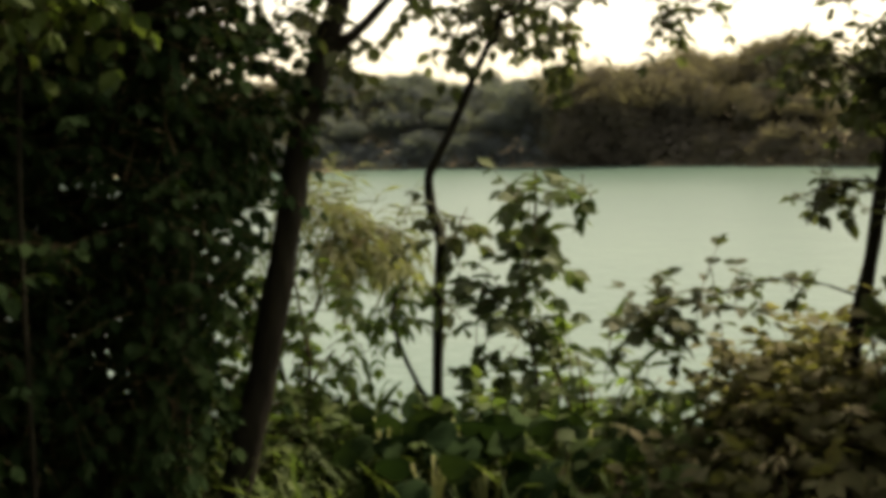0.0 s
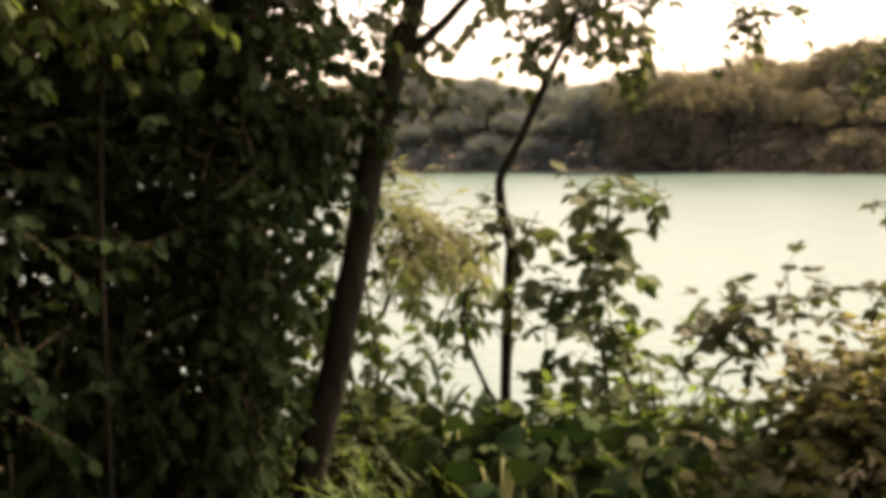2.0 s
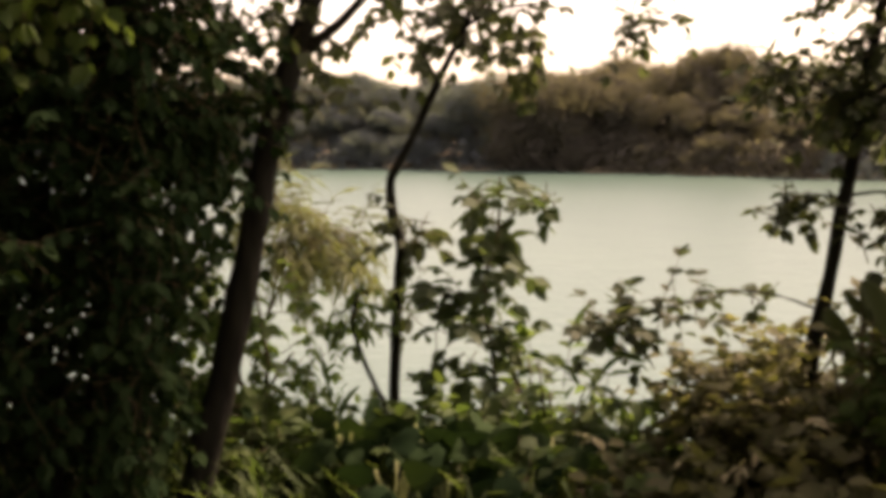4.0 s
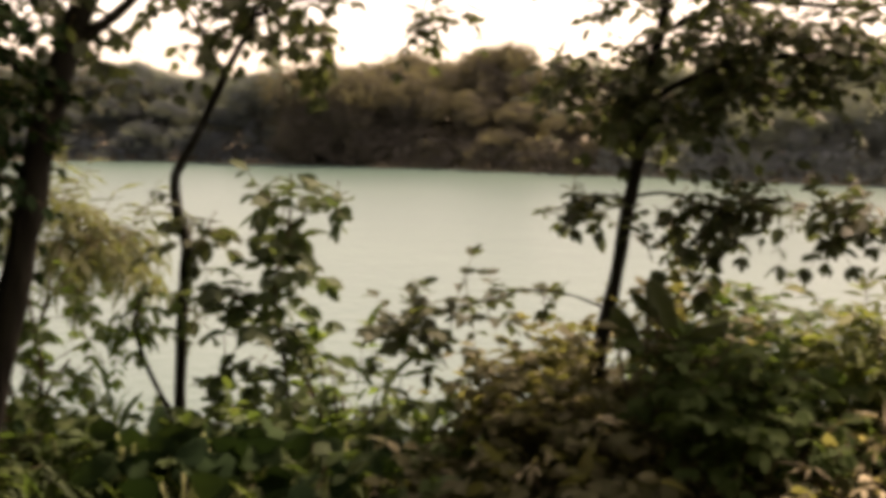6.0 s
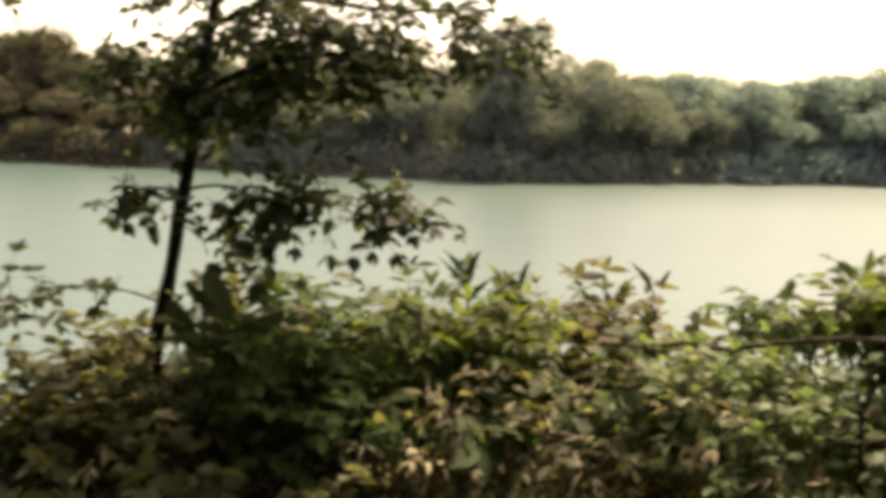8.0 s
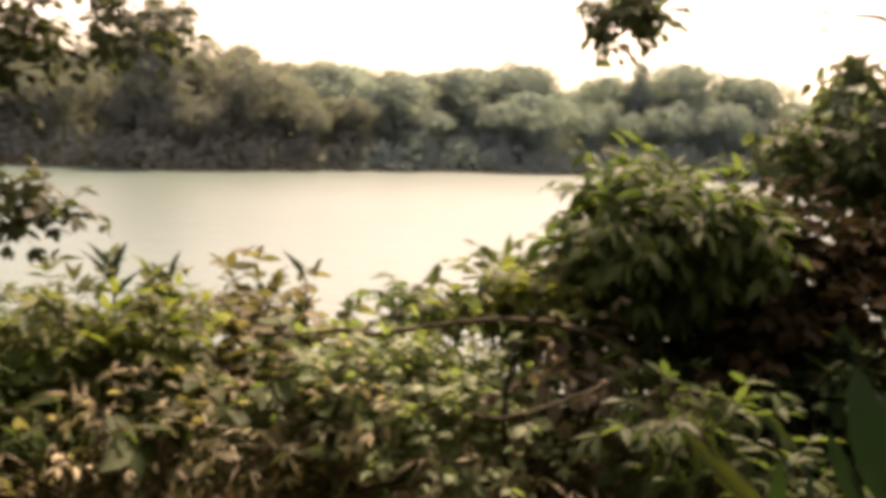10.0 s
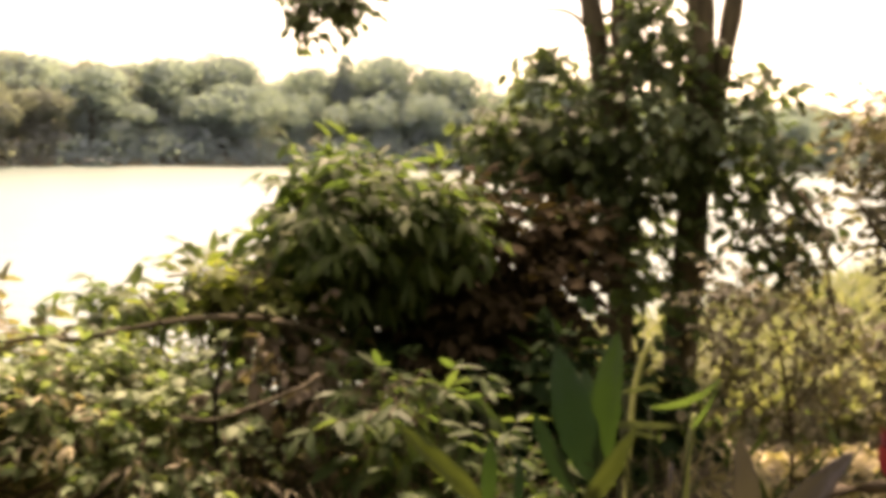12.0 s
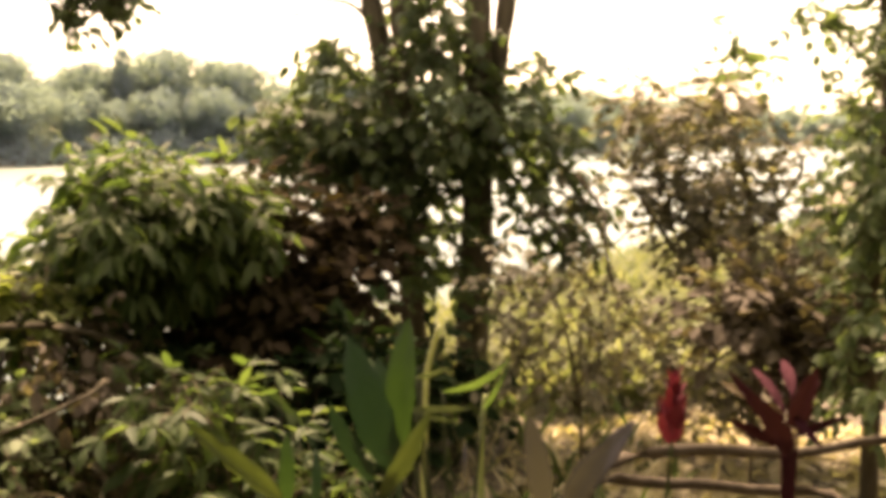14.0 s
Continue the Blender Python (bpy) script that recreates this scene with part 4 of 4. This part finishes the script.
def mound():
    rng.seed(175)
    c = Vector((5.40, 2.31, 0.52))
    base = drop(c)
    bm = bmesh.new()
    bmesh.ops.create_icosphere(bm, subdivisions=4, radius=1)
    for v in bm.verts:
        n = v.co.normalized()
        k = 1 + .28 * noise.noise(n * 2.3) + .1 * noise.noise(n * 7)
        v.co = base + Vector((n.x * .42 * k, n.y * .4 * k, max(-.12, n.z * .95 * k)))
    tagged(new("earth_mound", mesh_of("earth_mound", bm, MOUND)), "dark brown weathered earth mound in deep shade", "mound")


mound()
rng.seed(176)
stems, crown = [], []
stems.append(([(6.23, 1.65, -0.08), (6.22, 1.69, 0.44), (6.21, 1.72, 0.92), (6.20, 1.78, 1.40), (6.18, 1.86, 1.92), (6.15, 1.94, 2.32), (6.12, 2.07, 2.93), (6.18, 2.19, 3.85)], .088, .055))
stems.append(([(6.19, 1.36, -0.16), (6.19, 1.34, 0.48), (6.19, 1.33, 0.98), (6.19, 1.32, 1.48), (6.19, 1.33, 2.02), (6.19, 1.35, 2.47), (6.18, 1.40, 3.78)], .1, .07))
stems.append(([(6.20, 1.77, 1.30), (6.20, 1.75, 1.77), (6.19, 1.79, 2.17), (6.18, 1.85, 3.23)], .05, .035))
stems.append(([(6.19, 1.33, 1.35), (6.21, 1.24, 1.78), (6.21, 1.20, 2.15), (6.22, 1.17, 2.50), (6.23, 1.11, 3.49)], .06, .045))
stems.append(([(6.16, 1.91, 2.14), (6.12, 2.04, 2.26), (6.08, 2.19, 2.28)], .02, .008))
stems.append(([(6.19, 1.81, 1.55), (6.00, 2.11, 1.63), (5.78, 2.42, 1.50)], .02, .006))
stems.append(([(6.19, 1.33, 1.42), (6.14, 1.02, 1.55), (6.07, 0.80, 1.35)], .02, .006))
stems.append(([(6.12, 2.07, 2.93), (5.00, 2.23, 3.03), (3.88, 2.04, 2.39), (3.30, 1.87, 2.06), (3.03, 1.95, 1.87)], .03, .003))
crown.append((((6.04, 1.56, 1.71), 0.40, 0.40, 0.43), 190))
crown.append((((6.05, 1.55, 2.19), 0.23, 0.30, 0.25), 56))
crown.append((((5.89, 2.11, 1.57), 0.46, 0.40, 0.23), 190))
crown.append((((5.98, 1.83, 1.28), 0.31, 0.30, 0.28), 80))
crown.append((((6.06, 1.50, 1.01), 0.31, 0.30, 0.37), 80))
crown.append((((6.12, 1.14, 1.54), 0.37, 0.35, 0.22), 66))
crown.append((((6.14, 1.01, 1.88), 0.15, 0.20, 0.18), 14))
crown.append((((6.06, 0.87, 1.17), 0.21, 0.25, 0.27), 44))
crown.append((((6.00, 2.09, 1.97), 0.19, 0.25, 0.19), 24))
crown.append((((3.16, 1.94, 2.00), 0.10, 0.12, 0.035), 60, .5))
crown.append((((3.05, 1.99, 1.94), 0.05, 0.06, 0.04), 18, .5))
crown.append((((6.10, 1.77, 3.35), 1.56, 1.00, 0.47), 40))
sapling("twin_tree", "tall tree with paired grey stems wrapped in climbing leaves",
        stems, crown, "oval", .078, CLIMBER, 264, 9, .3, bark=BARK_GREY, category="tree")

# ---- the sunlit side: brown bushes, tall leafy tree, grass ----
rng.seed(181)
stems, crown = [], []
stems.append(([(5.87, -0.17, 0.08), (5.88, -0.07, 0.54), (5.88, 0.23, 0.96), (5.88, 0.46, 1.30)], .03, .01))
stems.append(([(5.88, -0.10, 0.42), (5.88, -0.13, 1.12), (5.88, 0.03, 1.62), (5.88, 0.39, 1.82)], .025, .006))
stems.append(([(5.88, -0.13, 1.06), (5.86, -0.36, 1.40), (5.87, -0.25, 1.57)], .015, .005))
stems.append(([(5.88, 0.11, 0.76), (5.78, 0.33, 0.65), (5.67, 0.51, 0.43)], .012, .004))
stems.append(([(5.87, 0.75, 1.36), (5.68, 0.60, 1.18), (5.48, 0.56, 0.99), (5.49, 0.49, 0.75), (5.40, 0.29, 0.56), (5.40, 0.20, 0.40)], .011, .006))
stems.append(([(5.88, 0.10, 1.39), (5.78, 0.23, 1.17), (5.68, 0.42, 1.12), (5.67, 0.56, 1.00)], .008, .004))
stems.append(([(5.88, -0.02, 1.06), (5.78, 0.15, 0.92), (5.68, 0.36, 0.94)], .008, .003))
stems.append(([(5.67, -0.14, 0.58), (5.46, -0.35, 0.73), (5.33, -0.58, 0.97)], .012, .005))
crown.append((((5.88, 0.19, 1.71), 0.44, 0.40, 0.18), 85))
crown.append((((5.88, 0.10, 1.39), 0.44, 0.40, 0.25), 109))
crown.append((((5.88, -0.13, 1.09), 0.44, 0.40, 0.26), 136))
crown.append((((5.65, -0.42, 0.79), 0.34, 0.40, 0.25), 70))
crown.append((((5.68, 0.43, 0.49), 0.34, 0.30, 0.25), 36))
crown.append((((5.58, -0.03, 0.48), 0.36, 0.35, 0.25), 80))
crown.append((((6.05, 0.76, 1.08), 0.18, 0.30, 0.36), 26))
sapling("arching_shrub", "sunlit olive-brown shrub with arching branches",
        stems, crown, "oval", .058, PALE_OLIVE, 264, 12, .34, droop=.35, leaf_droop=.2, category="shrub")
rng.seed(182)
stems, crown = [], []
stems.append(([(4.73, -0.57, 0.40), (4.73, -0.52, 0.86), (4.73, -0.57, 1.15), (4.72, -0.58, 1.67), (4.73, -0.54, 2.32), (4.83, -0.53, 3.19)], .04, .03))
stems.append(([(4.73, -0.57, 1.78), (4.75, -0.37, 1.98), (4.87, -0.18, 2.08)], .012, .004))
stems.append(([(4.87, -0.18, 2.08), (5.08, -0.07, 2.02), (5.28, -0.02, 1.85)], .006, .003))
crown.append((((4.73, -0.55, 1.62), 0.14, 0.40, 0.55), 110))
crown.append((((4.74, -0.51, 1.26), 0.19, 0.35, 0.19), 44))
crown.append((((5.28, -0.02, 1.90), 0.09, 0.15, 0.13), 8))
crown.append((((4.86, -0.31, 2.05), 0.15, 0.20, 0.07), 8))
crown.append((((4.62, -0.58, 0.74), 0.21, 0.40, 0.33), 44))
crown.append((((4.78, -0.85, 1.67), 0.32, 0.60, 1.22), 120))
crown.append((((4.82, -0.60, 2.76), 0.73, 1.00, 0.44), 80))
sapling("tall_leafy_tree", "tall sunlit tree hung with bright green creepers",
        stems, crown, "oval", .058, LIGHT_GREEN, 246, 12, .3, category="tree")


rng.seed(183)
stems, crown = [], []
stems.append(([(5.00, 0.62, 0.25), (4.95, 0.66, 0.55), (4.92, 0.74, 0.85), (4.88, 0.88, 1.06)], .012, .004))
stems.append(([(4.96, 0.64, 0.45), (4.92, 0.50, 0.70), (4.90, 0.44, 0.98)], .009, .003))
stems.append(([(4.98, 0.62, 0.35), (4.94, 0.86, 0.55), (4.90, 1.00, 0.82)], .009, .003))
stems.append(([(4.92, 0.74, 0.85), (4.88, 0.66, 0.98), (4.86, 0.56, 0.92), (4.86, 0.52, 0.70)], .006, .002))
crown.append((((4.86, 0.92, 0.84), 0.15, 0.22, 0.26), 40))
crown.append((((4.89, 0.68, 0.84), 0.20, 0.25, 0.22), 26))
crown.append((((4.91, 0.46, 0.74), 0.16, 0.25, 0.24), 20))
crown.append((((4.90, 0.72, 0.52), 0.30, 0.25, 0.14), 34))
sapling("tangled_shrub", "olive-brown tangle of thin hanging stems and small leaves",
        stems, crown, "oval", .046, PALE_OLIVE, 123, 8, .26, droop=.7, leaf_droop=.7, category="shrub")
rng.seed(184)
bush("dense shaded brown bush under the arching shrub", [(((4.96, -0.12, 0.80), 0.24, 0.30, 0.15), 110), (((4.94, -0.46, 0.70), 0.22, 0.30, 0.20), 90)], "oval", .075, BROWN_MID, 106)


def grass_field(name, label, spots, count, size, material, seed):
    """Grass over discs ((x, y), radius) of the ground."""
    rng.seed(seed)
    root = thing(name, (0, 0, 0), label, "grass")
    poses = []
    for (x, y), r in spots:
        for _ in range(count):
            a, d = rng.uniform(0, 6.283), r * math.sqrt(rng.random())
            p = foot(x + d * math.cos(a), y + d * math.sin(a), .01)
            poses.append(leaf_pose(p, (rng.uniform(-.5, .5), rng.uniform(-.5, .5), 1), size * rng.uniform(.5, 1.4), rng.uniform(-1.5, 1.5), 1.3))
    ob = joined_leaves("blades", "grass", poses, material, root)
    tagged(root, kind="stuff")


GRASS_SUN = leaf_material("sunlit_grass", [(0.085, 0.108, 0.055), (0.135, 0.155, 0.088), (0.22, 0.225, 0.145)], .25, .8)
grass_field("sunlit_grass", "bright yellow-green sunlit grass on the open bank", [((9.5, .8), 2.4), ((12.5, 1.6), 2.6), ((11.5, -1.2), 2.6), ((14.5, 0.2), 2.5), ((7.4, 1.2), 1.3)], 4200, .4, GRASS_SUN, 191)
grass_field("dry_grass", "dry straw-coloured grass and stalks on the bank", [((3.2, 3.2), 1.0), ((3.9, 2.6), 1.2), ((4.4, 1.2), 1.3), ((2.0, 4.0), .9), ((2.7, 3.5), .8)], 420, .22, STRAW, 192)
grass_field("bank_grass", "mixed green grass tufts on the bank", [((3.6, 3.6), 1.8), ((1.2, 5.0), 1.6), ((5.0, 2.0), 1.8), ((-1.2, 4.9), 1.0)], 700, .3, GREEN_DARK, 193)


def litter():
    """Fallen dry leaves lying on the ground."""
    rng.seed(194)
    root = thing("leaf_litter", (0, 0, 0), "pale dry fallen leaves scattered on the ground", "leaf litter")
    poses = []
    for _ in range(14000):
        az, r = radians(rng.uniform(-180, 180)), 7.5 * rng.random() ** .6
        p = foot(r * math.sin(az), r * math.cos(az), -.015)
        poses.append(leaf_pose(p, (rng.uniform(-1, 1), rng.uniform(-1, 1), rng.uniform(-.1, .35)), rng.uniform(.05, .12), rng.uniform(-.6, .6)))
    joined_leaves("dull_leaves", "oval", poses, DULL_STRAW, root)
    poses = []
    for _ in range(3200):                 # a thick patch behind the fallen logs, paler to stand in for sunlit ground
        a, r = rng.uniform(0, 6.283), 1.3 * math.sqrt(rng.random())
        p = foot(5.1 + r * math.cos(a), -.35 + r * math.sin(a), -.015)
        poses.append(leaf_pose(p, (rng.uniform(-1, 1), rng.uniform(-1, 1), rng.uniform(-.1, .35)), rng.uniform(.05, .12), rng.uniform(-.6, .6)))
    joined_leaves("dry_leaves", "oval", poses, STRAW, root)
    tagged(root, kind="stuff")


litter()


def slope_growth():
    """Low leafy ground cover down the slope to the water."""
    rng.seed(195)
    root = thing("slope_growth", (0, 0, 0), "low dark green ground cover on the bank slope", "ground cover")
    poses = []
    for _ in range(11000):
        az, r = radians(rng.uniform(-26, 72)), rng.uniform(5.2, 8.6)
        p = foot(r * math.sin(az), r * math.cos(az), 0) + Vector((0, 0, .42 * rng.random() ** 1.5))
        poses.append(leaf_pose(p, rand_way(.5), rng.uniform(.08, .17), rng.uniform(-1, 1)))
    joined_leaves("leaves", "lance", poses, GREEN_DARK, root)
    tagged(root, kind="stuff")


slope_growth()


def thick_growth():
    """Dense dark undergrowth behind the bank bushes."""
    rng.seed(196)
    root = thing("thick_undergrowth", (0, 0, 0), "dense dark green undergrowth behind the bank bushes", "undergrowth")
    poses = []
    for _ in range(9000):
        az, r = radians(rng.uniform(13, 60)), rng.uniform(5.5, 6.9)
        x, y = r * math.sin(az), r * math.cos(az)
        low = ground_z(x, y)
        top = .32 * smoothstep(13, 22, math.degrees(az)) * (1 - .5 * smoothstep(44, 50, math.degrees(az))) - .25
        p = Vector((x, y, low + max(.1, top - low) * rng.random() ** .8))
        poses.append(leaf_pose(p, rand_way(.4), rng.uniform(.1, .18), rng.uniform(-1, 1)))
    joined_leaves("leaves", "oval", poses, GREEN_DARK, root)
    tagged(root, kind="stuff")


thick_growth()

# ---- broad-leaved plants close by ----
rng.seed(201)
b = drop((2.86, 0.96, 0.60))
tuft_plant("ginger_plant", "broad glossy green ginger-like leaves rising from the ground", b,
           [((2.81, 0.91, 0.74), (2.78, 0.91, 1.07), 0.85, LIME_DARK), ((2.76, 0.92, 0.7), (2.7, 1.02, 1.02), 1.05, GLOSSY), ((2.7, 0.95, 0.68), (2.61, 1.05, 0.86), 0.8, GLOSSY), ((2.86, 0.92, 0.63), (2.84, 0.99, 0.95), 0.9, GLOSSY), ((2.61, 0.91, 0.67), (2.62, 0.78, 0.86), 0.75, LIME)], "paddle", GLOSSY, "plant", LIME_DARK)
b = drop((2.61, 1.21, 0.56))
tuft_plant("ginger_plant", "arching lime-green strap leaves close to the path", b,
           [((2.53, 1.14, 0.67), (2.37, 1.27, 0.87), 0.6, LIME), ((2.54, 1.13, 0.66), (2.52, 1.12, 0.82), 0.85, LIME_DARK), ((2.46, 1.03, 0.68), (2.47, 1.02, 0.82), 0.6, GLOSSY)], "paddle", LIME, "plant", LIME_DARK)
b = drop((2.95, 0.78, 0.60))
tuft_plant("arching_blade_plant", "dull arching blade leaves on thin stalks", b,
           [((2.86, 0.91, 0.83), (2.85, 0.71, 0.85), 1.0, DULL), ((2.89, 0.81, 0.88), (2.97, 0.64, 0.97), 1.0, GREEN_DARK), ((2.87, 0.88, 0.92), (2.84, 0.78, 0.96), 1.2, DULL), ((2.82, 0.88, 0.73), (2.75, 0.95, 0.75), 1.2, DULL), ((2.8, 0.74, 0.64), (2.8, 0.73, 0.77), 1.3, GREY_LEAF), ((2.96, 0.71, 0.82), (2.97, 0.64, 0.95), 0.9, GREEN_DARK), ((2.87, 0.88, 0.82), (2.85, 0.76, 0.81), 1.0, DULL)], "arch", DULL, "plant", DULL)


def cane(label, points, r0, r1, material):
    base = drop(points[0])
    bm = bmesh.new()
    tube(bm, [base] + points, r0, r1, 8, 4, .1)
    me = mesh_of("cane", bm, material)
    tagged(new("cane", me), label, "stalk")


cane("pale straight green cane", [(3.05, 0.73, 0.58), (3.05, 0.73, 0.73), (3.05, 0.72, 0.84)], .009, .007, STALK)
cane("pale straight green cane", [(3.11, 0.91, 0.74), (3.12, 0.90, 0.91), (3.12, 0.87, 1.02)], .010, .007, STALK)


def torch_flower():
    """A tall red torch flower: stalk, overlapping bracts and leaves."""
    rng.seed(211)
    top, low = Vector((3.18, 0.20, 0.91)), Vector((3.18, 0.20, 0.69))
    base = drop(low)
    root = thing("torch_flower", base, "crimson torch-shaped flower on a green stalk", "flower")
    bm = bmesh.new()
    tube(bm, [base, base.lerp(low, .5) + Vector((.02, .02, 0)), low.lerp(top, .3)], .007, .005, 6, 3)
    part("stalk", bm, LIME, root)
    for k in range(16):
        a, s = k * 2.4, k / 15
        o = Vector((math.cos(a), math.sin(a), 0))
        w = (1 - s * .8)
        at = low.lerp(top, s * .75) + o * .02 * w
        ob = child("bract", leaf_mesh("lance", PETAL), root)
        ob.matrix_basis = leaf_pose(at, o * .2 * w + Vector((0, 0, 1)), .11 * (1 - .3 * s), rng.uniform(-.3, .3), 1.1 + .8 * w)
    settle(root, base)


torch_flower()
rng.seed(212)
b = drop((3.17, -0.12, 0.65))
tuft_plant("red_leaf_plant", "plant with dark red strap leaves", b,
           [((3.17, -0.10, 0.75), (3.10, 0.04, 0.91), .5, RED_LEAF), ((3.17, -0.10, 0.81), (3.30, -0.03, 0.94), .5, RED_LEAF), ((3.17, -0.12, 0.86), (3.33, -0.11, 0.97), .6, RED_LEAF), ((3.17, -0.14, 0.80), (3.24, -0.19, 0.91), .6, RED_LEAF), ((3.17, -0.11, 0.72), (3.01, 0.01, 0.80), .6, RED_LEAF), ((3.17, -0.14, 0.75), (3.04, -0.21, 0.83), .5, RED_LEAF), ((3.17, -0.13, 0.77), (2.96, -0.13, 0.92), .8, RED_LEAF), ((3.17, -0.12, 0.70), (2.97, -0.05, 0.86), .8, RED_LEAF), ((3.17, -0.12, 0.83), (3.00, -0.15, 0.79), .5, RED_LEAF), ((3.17, -0.11, 0.80), (3.26, 0.09, 0.88), .4, RUSSET)], "paddle", RED_LEAF, "plant", RED_LEAF)
b = drop((2.87, 0.49, 0.59))
tuft_plant("grey_leaf_plant", "broad dull purple-grey pointed leaves near the ground", b,
           [((2.86, 0.53, 0.59), (2.76, 0.54, 0.82), .95, GREY_LEAF), ((2.87, 0.46, 0.59), (2.88, 0.32, 0.83), .8, GREY_LEAF), ((2.87, 0.47, 0.59), (2.78, 0.38, 0.78), 1.0, GREY_LEAF)], "paddle", RUSSET)
for label, pts, r in (("weathered brown fallen log on the bank", [(3.47, 0.46, 0.47), (3.58, 0.19, 0.57), (3.67, -0.17, 0.56), (3.81, -0.57, 0.56)], .028), ("weathered brown fallen log on the bank", [(3.17, 0.47, 0.52), (3.28, 0.21, 0.55), (3.38, -0.03, 0.52), (3.45, -0.32, 0.46)], .025)):
    rng.seed(220)
    dead_branch(label, [drop(pts[0])] + pts + [drop(pts[-1])], r * .75, r * .6, (), LOG, "fallen_log", "log")

# ---- big-leaf ground plants by the thin sapling ----
rng.seed(231)
for c, n, size in (((-0.26, 4.66, 0.32), 8, .17), ((-0.08, 4.67, 0.29), 8, .18), ((0.05, 4.56, 0.33), 9, .19), ((0.23, 4.55, 0.29), 8, .17), ((0.62, 4.60, 0.27), 8, .16), ((-0.09, 4.27, 0.25), 8, .16), ((0.13, 4.36, 0.23), 8, .17), ((0.37, 4.24, 0.23), 8, .15)):
    b = drop(c)
    blades = []
    for k in range(n):
        a = 2 * math.pi * k / n + rng.random()
        s = Vector(c) + Vector((math.cos(a) * .07, math.sin(a) * .07, rng.uniform(-.04, .06)))
        blades.append((s, s + Vector((math.cos(a), math.sin(a), rng.uniform(-.4, .3))).normalized() * size * rng.uniform(.7, 1.2), 1.0, None))
    tuft_plant("broad_leaf_plant", "low plant with broad shade-darkened heart-shaped leaves", b, blades, "heart", GREEN_SHADED)

b = drop((1.72, 4.28, 0.72))
tuft_plant("broad_leaf_plant", "plant with a few large drooping dull leaves beside the slim tree", b,
           [((1.57, 4.34, 0.88), (1.67, 4.3, 0.67), .6, DULL), ((1.69, 4.29, 0.99), (1.81, 4.24, 0.77), .6, DULL), ((1.78, 4.25, 0.74), (2.01, 4.14, 0.81), .45, DULL), ((1.73, 4.27, 0.85), (1.62, 4.32, 0.93), .55, DULL)], "heart", DULL, "plant", TWIG)


# ---- boat drawn up at the far bank ----
def boat():
    c = Vector((63.85, 52.2, -1.08))
    z = WATER_Z
    bm = bmesh.new()
    side = Vector((c.y, -c.x, 0)).normalized()
    deep = Vector((c.x, c.y, 0)).normalized()
    L, rows = 1.0, []
    for i in range(9):
        s = -1 + 2 * i / 8
        w = .45 * (1 - s * s) ** .6 + .02
        rise = .18 * s * s
        o = Vector((c.x, c.y, z)) + side * s * L
        rows.append([bm.verts.new(o + deep * a * w + Vector((0, 0, h + rise))) for a, h in ((-1, .42), (-.7, .02), (0, -.1), (.7, .02), (1, .42), (.85, .4), (.55, .08), (0, .02), (-.55, .08), (-.85, .4))])
    for a, b in zip(rows, rows[1:]):
        for k in range(10):
            bm.faces.new((a[k], a[(k + 1) % 10], b[(k + 1) % 10], b[k]))
    bm.faces.new(rows[0][::-1])
    bm.faces.new(rows[-1])
    tagged(new("rowing_boat", mesh_of("rowing_boat", bm, HULL)), "small pale boat lying at the far bank", "boat")


boat()
